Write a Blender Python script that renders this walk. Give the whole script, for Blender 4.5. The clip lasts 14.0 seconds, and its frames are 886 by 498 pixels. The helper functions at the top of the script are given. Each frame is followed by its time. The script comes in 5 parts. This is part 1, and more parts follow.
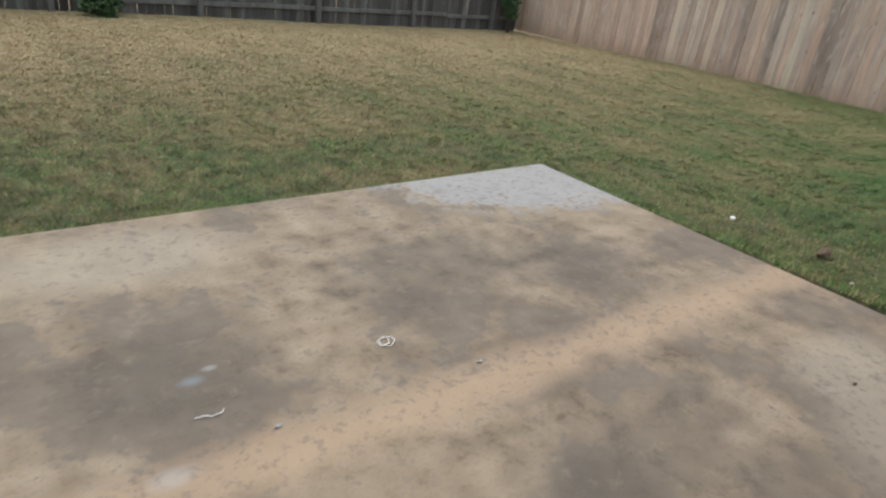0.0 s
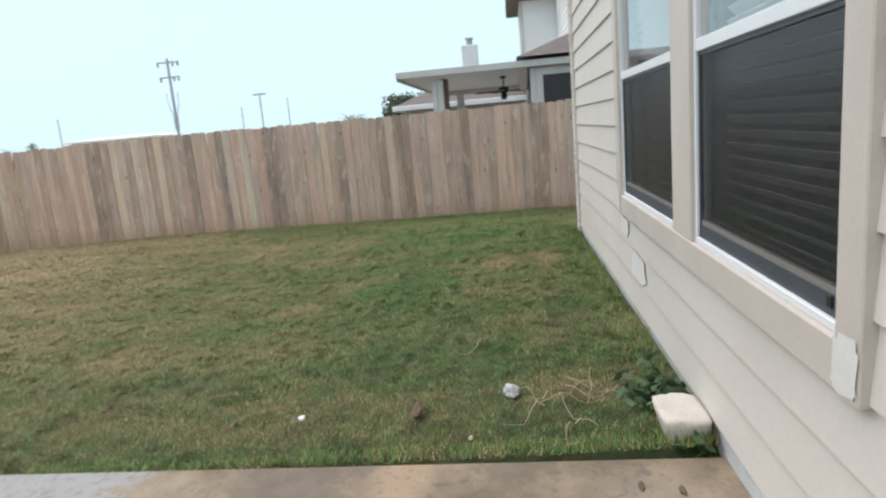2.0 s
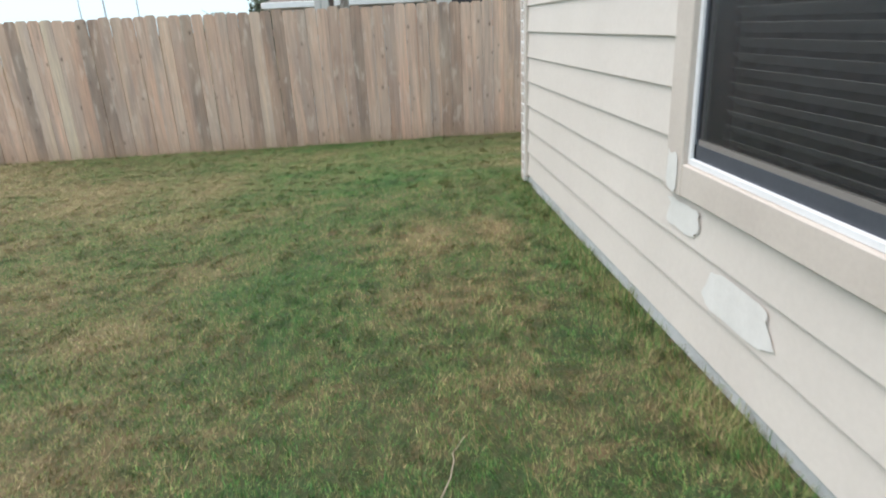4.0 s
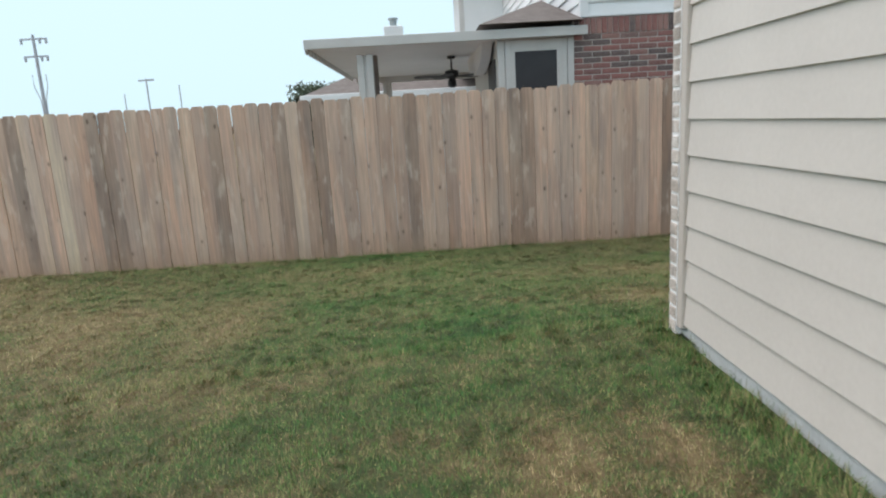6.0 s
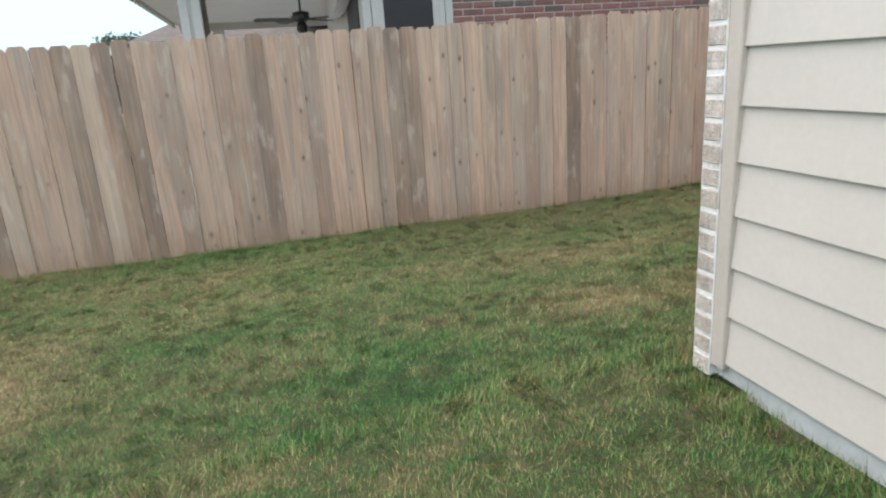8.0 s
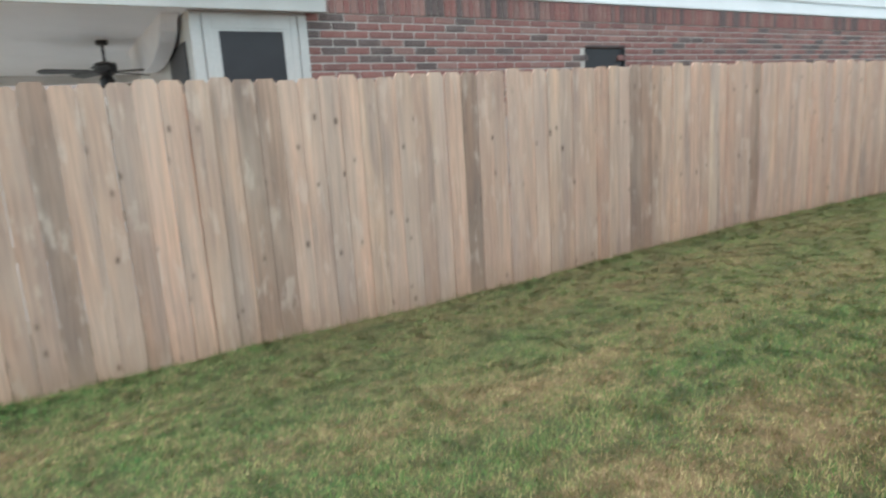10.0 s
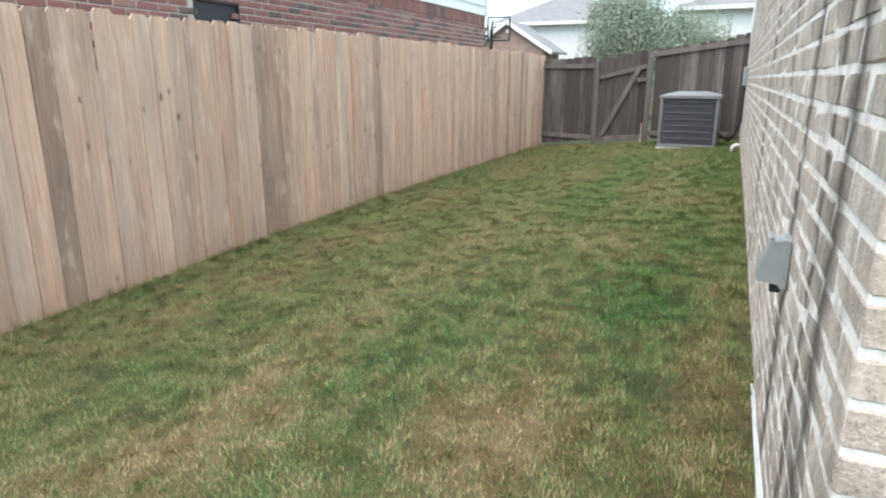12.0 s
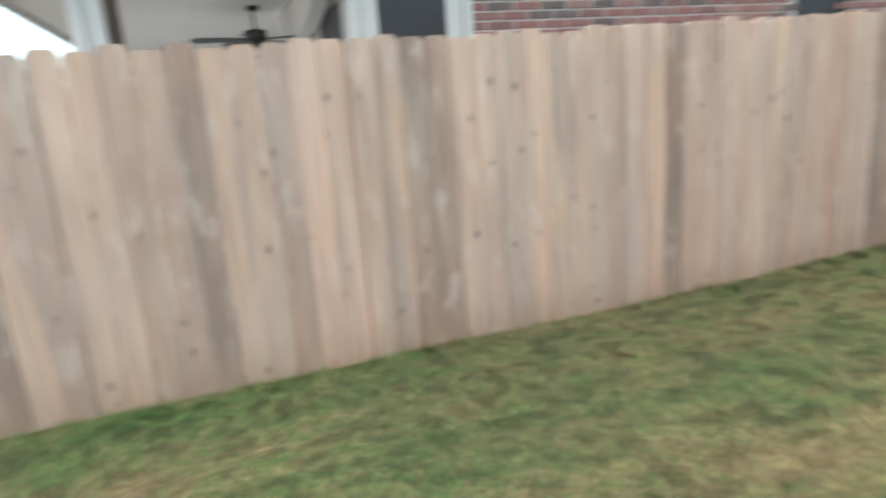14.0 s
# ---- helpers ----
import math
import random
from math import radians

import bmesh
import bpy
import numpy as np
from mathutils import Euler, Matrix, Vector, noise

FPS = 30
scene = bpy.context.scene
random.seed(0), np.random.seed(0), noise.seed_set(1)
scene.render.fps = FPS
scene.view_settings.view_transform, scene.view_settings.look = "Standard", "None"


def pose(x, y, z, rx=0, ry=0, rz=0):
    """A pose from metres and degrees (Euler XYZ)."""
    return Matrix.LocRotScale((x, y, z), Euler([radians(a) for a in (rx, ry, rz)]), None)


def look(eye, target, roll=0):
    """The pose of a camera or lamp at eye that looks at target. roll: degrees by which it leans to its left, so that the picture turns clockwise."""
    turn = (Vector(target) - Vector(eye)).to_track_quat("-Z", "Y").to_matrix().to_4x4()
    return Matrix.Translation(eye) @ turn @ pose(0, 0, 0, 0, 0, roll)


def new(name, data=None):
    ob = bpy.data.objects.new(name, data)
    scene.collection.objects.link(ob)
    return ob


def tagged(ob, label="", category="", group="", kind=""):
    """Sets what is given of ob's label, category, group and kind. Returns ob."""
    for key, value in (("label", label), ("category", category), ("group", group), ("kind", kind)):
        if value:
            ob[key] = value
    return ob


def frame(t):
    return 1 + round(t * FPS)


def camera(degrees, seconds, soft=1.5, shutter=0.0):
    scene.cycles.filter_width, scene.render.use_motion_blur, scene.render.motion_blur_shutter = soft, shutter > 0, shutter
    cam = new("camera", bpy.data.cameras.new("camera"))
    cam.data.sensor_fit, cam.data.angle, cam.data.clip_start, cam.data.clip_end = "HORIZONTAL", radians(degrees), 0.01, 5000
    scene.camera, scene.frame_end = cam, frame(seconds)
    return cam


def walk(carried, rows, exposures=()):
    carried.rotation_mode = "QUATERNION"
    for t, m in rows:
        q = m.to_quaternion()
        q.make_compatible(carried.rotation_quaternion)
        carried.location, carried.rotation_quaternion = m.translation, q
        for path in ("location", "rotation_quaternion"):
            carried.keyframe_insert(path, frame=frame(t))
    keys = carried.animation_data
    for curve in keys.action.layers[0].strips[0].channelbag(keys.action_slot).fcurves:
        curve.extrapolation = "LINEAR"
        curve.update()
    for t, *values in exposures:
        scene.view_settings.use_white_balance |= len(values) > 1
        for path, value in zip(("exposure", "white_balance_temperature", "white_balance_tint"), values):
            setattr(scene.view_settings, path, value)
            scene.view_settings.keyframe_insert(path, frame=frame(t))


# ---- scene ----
cam = camera(69.9, 14.0, soft=2.1, shutter=0.25)
PATH = [
    (0, (-7.963, 0.047, 1.286), (-6.786, 1.423, 0.436), 7.5),
    (0.5, (-7.849, 0.256, 1.273), (-6.415, 1.446, 0.546), 9.6),
    (1, (-7.639, 0.459, 1.214), (-5.88, 1.173, 0.584), 5.8),
    (1.5, (-7.217, 0.543, 1.257), (-5.313, 0.974, 0.825), 3.1),
    (2, (-6.855, 0.691, 1.256), (-4.905, 0.926, 0.88), -5.0),
    (2.2, (-6.676, 0.706, 1.241), (-4.728, 0.868, 0.816), -6.4),
    (4.3, (-4.659, 1.063, 1.245), (-2.778, 0.934, 0.576), -2.6),
    (4.5, (-4.473, 1.068, 1.255), (-2.576, 1.064, 0.622), -0.6),
    (5, (-3.917, 1.078, 1.222), (-1.952, 1.094, 0.851), -4.5),
    (5.5, (-3.564, 1.222, 1.231), (-1.607, 1.158, 0.826), -4.4),
    (6, (-3.216, 1.334, 1.237), (-1.257, 1.288, 0.836), -3.3),
    (6.5, (-2.899, 1.427, 1.195), (-0.951, 1.317, 0.756), -8.1),
    (7, (-2.495, 1.456, 1.25), (-0.547, 1.205, 0.884), -2.5),
    (7.5, (-2.14, 1.458, 1.175), (-0.211, 1.188, 0.717), -1.7),
    (7.7, (-1.995, 1.46, 1.165), (-0.1, 1.09, 0.65), -3.0),
    (9.8, (-0.40, 1.43, 1.19), (1.34, 0.57, 0.72), -2.5),
    (10, (-0.3, 1.4, 1.185), (1.407, 0.382, 0.785), -3.6),
    (10.5, (-0.019, 1.293, 1.171), (1.472, 0.011, 0.809), 0.5),
    (11, (0.047, 1.08, 1.201), (1.322, -0.416, 0.834), 2.3),
    (11.5, (0.224, 0.944, 1.152), (1.194, -0.749, 0.713), 0.3),
    (12, (0.27, 0.998, 1.153), (1.083, -0.754, 0.634), 0.0),
    (12.5, (0.275, 0.998, 1.162), (1.013, -0.797, 0.678), -0.2),
    (13, (0.289, 0.99, 1.172), (1.057, -0.794, 0.695), -0.1),
    (13.5, (0.428, 1.1, 1.193), (1.532, -0.507, 0.746), -1.0),
    (14, (0.541, 1.375, 1.179), (2.38, 0.732, 0.725), -4.3),
]
EXPOSURES = [(0, -0.04), (1, 0.1), (2.2, 0.1), (4.5, 0.47), (5, 0.48), (5.5, 0.2), (6, 0.04), (6.5, 0.16), (7, 0.32), (7.7, 0.35), (9.8, 0.69), (11, 0.7), (12.5, 0.92), (13.5, 0.88), (14, 0.88)]
walk(cam, [(t, look(eye, target, roll)) for t, eye, target, roll in PATH], EXPOSURES)

# ---- world, sun, exposure ----
world = bpy.data.worlds.new("overcast_sky")
scene.world = world
world.use_nodes = True
wn, wl = world.node_tree.nodes, world.node_tree.links
wn.clear()
w_out = wn.new("ShaderNodeOutputWorld")
w_bg = wn.new("ShaderNodeBackground")
w_sky = wn.new("ShaderNodeTexSky")
w_sky.sky_type, w_sky.sun_disc = "NISHITA", False
w_sky.sun_elevation, w_sky.sun_rotation = radians(67), radians(10)
w_sky.air_density, w_sky.dust_density, w_sky.ozone_density = 1.0, 6.0, 1.0
w_mix = wn.new("ShaderNodeMix")
w_mix.data_type, w_mix.blend_type = "RGBA", "MIX"
w_mix.inputs[0].default_value = 0.93
w_mix.inputs[7].default_value = (6.75, 8.8, 9.8, 1)
wl.new(w_sky.outputs[0], w_mix.inputs[6])
wl.new(w_mix.outputs[2], w_bg.inputs[0])
w_bg.inputs[1].default_value = 0.115
wl.new(w_bg.outputs[0], w_out.inputs[0])

sun_data = bpy.data.lights.new("sun", "SUN")
sun_data.energy, sun_data.angle, sun_data.color = 2.6, radians(80), (1.0, 0.81, 0.785)
sun = new("sun", sun_data)
sun.matrix_world = look((1.5, 8, 20), (0, 0, 0))


# ---- materials ----
def node_mat(name):
    m = bpy.data.materials.new(name)
    m.use_nodes = True
    nt = m.node_tree
    b = nt.nodes["Principled BSDF"]
    return m, nt, b


def position(nt, scale=(1, 1, 1)):
    g = nt.nodes.new("ShaderNodeNewGeometry")
    mp = nt.nodes.new("ShaderNodeMapping")
    mp.inputs["Scale"].default_value = scale
    nt.links.new(g.outputs["Position"], mp.inputs["Vector"])
    return mp.outputs[0]


def noise_tex(nt, vec, scale, detail=4.0, rough=0.55):
    n = nt.nodes.new("ShaderNodeTexNoise")
    n.inputs["Scale"].default_value, n.inputs["Detail"].default_value, n.inputs["Roughness"].default_value = scale, detail, rough
    nt.links.new(vec, n.inputs["Vector"])
    return n.outputs["Fac"]


def ramp(nt, fac, stops):
    r = nt.nodes.new("ShaderNodeValToRGB")
    e = r.color_ramp.elements
    while len(e) < len(stops):
        e.new(0.5)
    for k, (p, c) in enumerate(stops):
        e[k].position = p
        e[k].color = (*c, 1) if len(c) == 3 else c
    nt.links.new(fac, r.inputs[0])
    return r.outputs[0]


def level(nt, fac, lo, hi):
    return ramp(nt, fac, [(lo, (0, 0, 0)), (hi, (1, 1, 1))])


def mix(nt, fac, a, b, mode="MIX"):
    m = nt.nodes.new("ShaderNodeMix")
    m.data_type, m.blend_type = "RGBA", mode
    for sock, v in ((m.inputs[0], fac), (m.inputs[6], a), (m.inputs[7], b)):
        if isinstance(v, bpy.types.NodeSocket):
            nt.links.new(v, sock)
        elif isinstance(v, tuple):
            sock.default_value = (*v, 1)
        else:
            sock.default_value = v
    return m.outputs[2]


def math_node(nt, op, a, b=0.0, c=None, clamp=False):
    m = nt.nodes.new("ShaderNodeMath")
    m.operation, m.use_clamp = op, clamp
    for k, v in enumerate((a, b) if c is None else (a, b, c)):
        if isinstance(v, bpy.types.NodeSocket):
            nt.links.new(v, m.inputs[k])
        else:
            m.inputs[k].default_value = v
    return m.outputs[0]


def axes_of(nt):
    g = nt.nodes.new("ShaderNodeNewGeometry")
    s = nt.nodes.new("ShaderNodeSeparateXYZ")
    nt.links.new(g.outputs["Position"], s.inputs[0])
    return s.outputs


def bump(nt, b, height, strength, distance=0.01):
    n = nt.nodes.new("ShaderNodeBump")
    n.inputs["Strength"].default_value, n.inputs["Distance"].default_value = strength, distance
    nt.links.new(height, n.inputs["Height"])
    nt.links.new(n.outputs[0], b.inputs["Normal"])


def object_random(nt):
    return nt.nodes.new("ShaderNodeObjectInfo").outputs["Random"]


def island_random(nt):
    return nt.nodes.new("ShaderNodeNewGeometry").outputs["Random Per Island"]


def surface(name, dark, light, scale=6.0, fine=60.0, rough=0.8, relief=0.15, metal=0.0, spread=None):
    """A mottled surface: two scales of tone, fine relief."""
    m, nt, b = node_mat(name)
    p = position(nt)
    big = noise_tex(nt, p, scale)
    small = noise_tex(nt, p, fine)
    tone = math_node(nt, "ADD", math_node(nt, "MULTIPLY", big, 0.65), math_node(nt, "MULTIPLY", small, 0.35))
    col = ramp(nt, tone, [(0.32, dark), (0.68, light)])
    if spread:
        r = object_random(nt) if spread > 0 else island_random(nt)
        gain = math_node(nt, "ADD", math_node(nt, "MULTIPLY", r, 2 * abs(spread)), 1 - abs(spread))
        vec = nt.nodes.new("ShaderNodeVectorMath")
        vec.operation = "SCALE"
        nt.links.new(col, vec.inputs[0])
        nt.links.new(gain, vec.inputs[3])
        col = vec.outputs[0]
    nt.links.new(col, b.inputs["Base Color"])
    b.inputs["Roughness"].default_value, b.inputs["Metallic"].default_value = rough, metal
    if relief:
        bump(nt, b, small, relief, 0.004)
    return m


def wood_boards(name, tones, streak, knots=0.5, rough=0.85, pale=0.5):
    """Sawn boards: a tone for each board, upright grain, weathered streaks and knots."""
    m, nt, b = node_mat(name)
    r = object_random(nt)
    tone = ramp(nt, r, tones)
    shift = nt.nodes.new("ShaderNodeCombineXYZ")
    nt.links.new(math_node(nt, "MULTIPLY", r, 37.0), shift.inputs[2])
    add = nt.nodes.new("ShaderNodeVectorMath")
    nt.links.new(position(nt), add.inputs[0])
    nt.links.new(shift.outputs[0], add.inputs[1])

    def stretched(s):
        mp = nt.nodes.new("ShaderNodeMapping")
        mp.inputs["Scale"].default_value = s
        nt.links.new(add.outputs[0], mp.inputs["Vector"])
        return mp.outputs[0]

    grain = noise_tex(nt, stretched((60, 60, 2.2)), 1.0, 5)
    weather = noise_tex(nt, stretched((7, 7, 0.7)), 1.0, 4)
    mottled = noise_tex(nt, stretched((11, 11, 3.2)), 1.0, 4)
    col = mix(nt, level(nt, weather, 0.36, 0.70), tone, streak)
    col = mix(nt, math_node(nt, "MULTIPLY", level(nt, grain, 0.35, 0.72), 0.55), col, tuple(c * 0.55 for c in streak))
    broad = noise_tex(nt, stretched((3.0, 3.0, 1.1)), 1.0, 3)
    col = mix(nt, math_node(nt, "MULTIPLY", level(nt, broad, 0.42, 0.68), pale * 0.5), col, (0.74, 0.61, 0.49))
    col = mix(nt, math_node(nt, "MULTIPLY", level(nt, mottled, 0.56, 0.66), pale * 0.72), col, (0.76, 0.64, 0.54))
    v = nt.nodes.new("ShaderNodeTexVoronoi")
    v.inputs["Scale"].default_value = 1.0
    nt.links.new(stretched((8.0, 8.0, 4.2)), v.inputs["Vector"])
    wob = math_node(nt, "MULTIPLY", mottled, 0.22)
    away = math_node(nt, "ADD", v.outputs["Distance"], wob)
    ring = ramp(nt, away, [(0.16, (1, 1, 1)), (0.36, (0, 0, 0))])
    col = mix(nt, math_node(nt, "MULTIPLY", ring, knots * 0.45), col, tuple(c * 0.6 for c in streak))
    knot = ramp(nt, away, [(0.165, (1, 1, 1)), (0.235, (0, 0, 0))])
    col = mix(nt, math_node(nt, "MULTIPLY", math_node(nt, "MULTIPLY", knot, level(nt, broad, 0.38, 0.56)), knots * 1.3), col, (0.085, 0.05, 0.032))
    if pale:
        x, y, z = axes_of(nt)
        # Boards turn a redder brown towards the bottom, with an uneven edge.
        foot_tint = math_node(nt, "MULTIPLY_ADD", z, -2.6, math_node(nt, "MULTIPLY", mottled, 0.9))
        col = mix(nt, math_node(nt, "MULTIPLY", level(nt, foot_tint, 0.4, 1.15), 0.45), col, (0.36, 0.23, 0.145))
    nt.links.new(col, b.inputs["Base Color"])
    b.inputs["Roughness"].default_value = rough
    bump(nt, b, grain, 0.35, 0.004)
    return m


MAT = {}
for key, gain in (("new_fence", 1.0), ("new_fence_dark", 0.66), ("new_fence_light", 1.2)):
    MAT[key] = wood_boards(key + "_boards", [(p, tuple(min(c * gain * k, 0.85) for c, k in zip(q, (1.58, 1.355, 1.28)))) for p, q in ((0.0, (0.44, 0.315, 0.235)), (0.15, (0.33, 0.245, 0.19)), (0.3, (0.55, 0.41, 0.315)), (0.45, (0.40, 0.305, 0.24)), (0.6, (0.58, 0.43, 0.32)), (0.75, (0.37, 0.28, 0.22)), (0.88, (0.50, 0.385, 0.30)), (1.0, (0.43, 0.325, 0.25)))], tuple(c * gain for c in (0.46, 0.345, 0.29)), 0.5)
MAT["old_fence"] = wood_boards("grey_weathered_boards", [(0.0, (0.06, 0.05, 0.047)), (0.25, (0.17, 0.15, 0.142)), (0.5, (0.08, 0.066, 0.06)), (0.75, (0.26, 0.24, 0.23)), (1.0, (0.12, 0.10, 0.094))], (0.075, 0.064, 0.06), 0.3, 0.9, 0.0)
MAT["old_rail"] = wood_boards("grey_weathered_rail", [(0.0, (0.19, 0.17, 0.16)), (1.0, (0.25, 0.23, 0.22))], (0.13, 0.115, 0.107), 0.2, 0.9, 0.0)
MAT["siding"] = surface("beige_painted_siding", (0.61, 0.565, 0.515), (0.69, 0.64, 0.585), 1.3, 45, 0.6, 0.12)
MAT["trim"] = surface("beige_painted_trim", (0.53, 0.475, 0.425), (0.62, 0.56, 0.50), 3.0, 60, 0.6, 0.2)
MAT["touch_up"] = surface("white_touch_up_paint", (0.66, 0.65, 0.62), (0.76, 0.75, 0.72), 9, 70, 0.6, 0.1)
MAT["slab"] = surface("grey_foundation_concrete", (0.46, 0.48, 0.48), (0.62, 0.64, 0.64), 3.5, 40, 0.9, 0.4)
MAT["white_vinyl"] = surface("white_vinyl", (0.74, 0.76, 0.77), (0.82, 0.83, 0.84), 4, 60, 0.35, 0.03)
MAT["white_siding"] = surface("white_painted_siding", (0.72, 0.735, 0.74), (0.80, 0.81, 0.815), 1.5, 40, 0.6, 0.05)
MAT["grey_paint"] = surface("grey_painted_wood", (0.50, 0.49, 0.47), (0.60, 0.59, 0.57), 2.2, 50, 0.6, 0.08)
MAT["grey_ceiling"] = surface("grey_painted_ceiling", (0.72, 0.72, 0.74), (0.80, 0.80, 0.82), 1.5, 40, 0.7, 0.05)
MAT["shingle"] = surface("brown_grey_shingle", (0.12, 0.10, 0.09), (0.20, 0.175, 0.16), 5, 30, 0.9, 0.72)
MAT["grey_shingle"] = surface("grey_shingle", (0.17, 0.175, 0.185), (0.25, 0.255, 0.265), 3, 25, 0.95, 0.4)
MAT["pale_brick"] = surface("pale_pink_brick", (0.27, 0.185, 0.16), (0.40, 0.30, 0.265), 3, 30, 0.95, 0.3)
MAT["mortar"] = surface("pale_mortar", (0.46, 0.42, 0.39), (0.58, 0.54, 0.50), 4, 80, 0.95, 0.4)
MAT["dark_screen"] = surface("dark_window_screen", (0.020, 0.020, 0.024), (0.032, 0.032, 0.037), 3, 200, 0.5, 0.05)
MAT["black_metal"] = surface("black_metal", (0.018, 0.018, 0.02), (0.03, 0.03, 0.033), 5, 60, 0.45, 0.05)
MAT["ac_case"] = surface("grey_enamel", (0.22, 0.23, 0.24), (0.28, 0.29, 0.30), 3, 60, 0.45, 0.04, 0.2)
MAT["ac_dark"] = surface("dark_louvre", (0.06, 0.068, 0.085), (0.085, 0.095, 0.115), 6, 80, 0.5, 0.05, 0.2)
# Distance haze is mixed into this wood tone, hence the pale blue-grey.
MAT["pole"] = surface("hazed_pole_wood", (0.33, 0.35, 0.41), (0.42, 0.44, 0.50), 2, 20, 0.9, 0.2)
MAT["stone"] = surface("pale_limestone", (0.50, 0.46, 0.40), (0.66, 0.62, 0.55), 7, 90, 0.9, 0.5)
MAT["rock"] = surface("pale_grey_rock", (0.26, 0.26, 0.255), (0.52, 0.52, 0.51), 20, 120, 0.9, 0.6)
MAT["bark_chunk"] = surface("brown_bark", (0.09, 0.06, 0.04), (0.17, 0.12, 0.085), 20, 90, 0.95, 0.6)
MAT["twig"] = surface("dry_twig", (0.30, 0.25, 0.18), (0.44, 0.38, 0.29), 10, 90, 0.9, 0.2)
MAT["white_plastic"] = surface("white_plastic", (0.76, 0.76, 0.75), (0.83, 0.83, 0.82), 8, 60, 0.4, 0.02)
MAT["bark"] = surface("tree_bark", (0.07, 0.055, 0.045), (0.13, 0.105, 0.085), 6, 50, 0.95, 0.6)
MAT["box_grey"] = surface("grey_cast_metal", (0.30, 0.335, 0.345), (0.37, 0.405, 0.415), 12, 90, 0.45, 0.08, 0.3)
MAT["blind"] = surface("grey_white_blind", (0.66, 0.67, 0.67), (0.74, 0.74, 0.74), 5, 60, 0.6, 0.02)
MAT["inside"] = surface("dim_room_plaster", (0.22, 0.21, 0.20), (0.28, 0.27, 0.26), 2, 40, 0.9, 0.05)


def brick_material(name, tones, smear, smear_amount, dark_marks=False):
    m, nt, b = node_mat(name)
    r = object_random(nt)
    ri = island_random(nt)
    pick = math_node(nt, "FRACT", math_node(nt, "ADD", r, ri))
    p = position(nt)
    tone = ramp(nt, pick, tones)
    fine = noise_tex(nt, p, 75, 5, 0.7)
    mid = noise_tex(nt, p, 8, 5, 0.65)
    col = mix(nt, math_node(nt, "MULTIPLY", level(nt, fine, 0.4, 0.72), 0.5), tone, smear)
    col = mix(nt, math_node(nt, "MULTIPLY", level(nt, mid, 0.5, 0.66), smear_amount), col, smear)
    if dark_marks:
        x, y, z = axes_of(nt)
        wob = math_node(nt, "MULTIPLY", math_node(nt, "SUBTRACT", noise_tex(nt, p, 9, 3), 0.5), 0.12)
        # Upright dark bands at set places along the wall, strongest at their centre.
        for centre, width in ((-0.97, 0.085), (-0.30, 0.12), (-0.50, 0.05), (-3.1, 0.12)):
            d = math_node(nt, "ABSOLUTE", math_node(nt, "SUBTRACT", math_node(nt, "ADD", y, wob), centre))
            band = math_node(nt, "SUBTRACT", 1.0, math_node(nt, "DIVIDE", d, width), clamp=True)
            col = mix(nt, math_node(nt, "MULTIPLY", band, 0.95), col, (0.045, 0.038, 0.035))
        blot = level(nt, noise_tex(nt, position(nt, (1, 1, 0.4)), 5.5, 6, 0.7), 0.44, 0.66)
        col = mix(nt, math_node(nt, "MULTIPLY", blot, 0.68), col, (0.13, 0.112, 0.096))
        pit = level(nt, noise_tex(nt, p, 130, 3, 0.6), 0.58, 0.66)
        col = mix(nt, math_node(nt, "MULTIPLY", pit, 0.5), col, (0.16, 0.13, 0.105))
    nt.links.new(col, b.inputs["Base Color"])
    b.inputs["Roughness"].default_value = 0.92
    bump(nt, b, fine, 0.9, 0.009)
    return m


MAT["red_brick"] = brick_material("red_brick", [(0.0, (0.22, 0.088, 0.078)), (0.3, (0.30, 0.12, 0.105)), (0.55, (0.17, 0.075, 0.07)), (0.72, (0.34, 0.18, 0.155)), (0.86, (0.075, 0.06, 0.06)), (1.0, (0.12, 0.09, 0.088))], (0.36, 0.27, 0.24), 0.2)
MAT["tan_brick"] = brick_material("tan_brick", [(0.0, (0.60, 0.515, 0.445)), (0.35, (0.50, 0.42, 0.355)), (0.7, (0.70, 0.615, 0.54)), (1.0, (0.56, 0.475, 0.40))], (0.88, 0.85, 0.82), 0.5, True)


def mortar_white():
    m, nt, b = node_mat("white_wall_mortar")
    p = position(nt)
    fine = noise_tex(nt, p, 60, 5, 0.7)
    x, y, z = axes_of(nt)
    col = ramp(nt, fine, [(0.3, (0.88, 0.87, 0.86)), (0.7, (0.94, 0.935, 0.93))])
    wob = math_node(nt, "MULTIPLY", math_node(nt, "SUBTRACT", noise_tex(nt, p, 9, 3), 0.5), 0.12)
    # Two of the wall's upright dark bands carried across the mortar.
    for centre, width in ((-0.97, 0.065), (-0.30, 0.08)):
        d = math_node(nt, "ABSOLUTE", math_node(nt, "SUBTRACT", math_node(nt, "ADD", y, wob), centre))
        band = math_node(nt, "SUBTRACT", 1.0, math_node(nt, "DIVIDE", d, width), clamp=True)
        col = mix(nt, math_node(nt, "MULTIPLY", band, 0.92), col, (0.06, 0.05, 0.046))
    dirt = level(nt, noise_tex(nt, position(nt, (1, 1, 0.6)), 7, 6, 0.7), 0.5, 0.64)
    col = mix(nt, math_node(nt, "MULTIPLY", dirt, 0.6), col, (0.3, 0.265, 0.23))
    nt.links.new(col, b.inputs["Base Color"])
    b.inputs["Roughness"].default_value = 0.95
    bump(nt, b, fine, 0.8, 0.008)
    return m


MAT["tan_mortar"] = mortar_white()


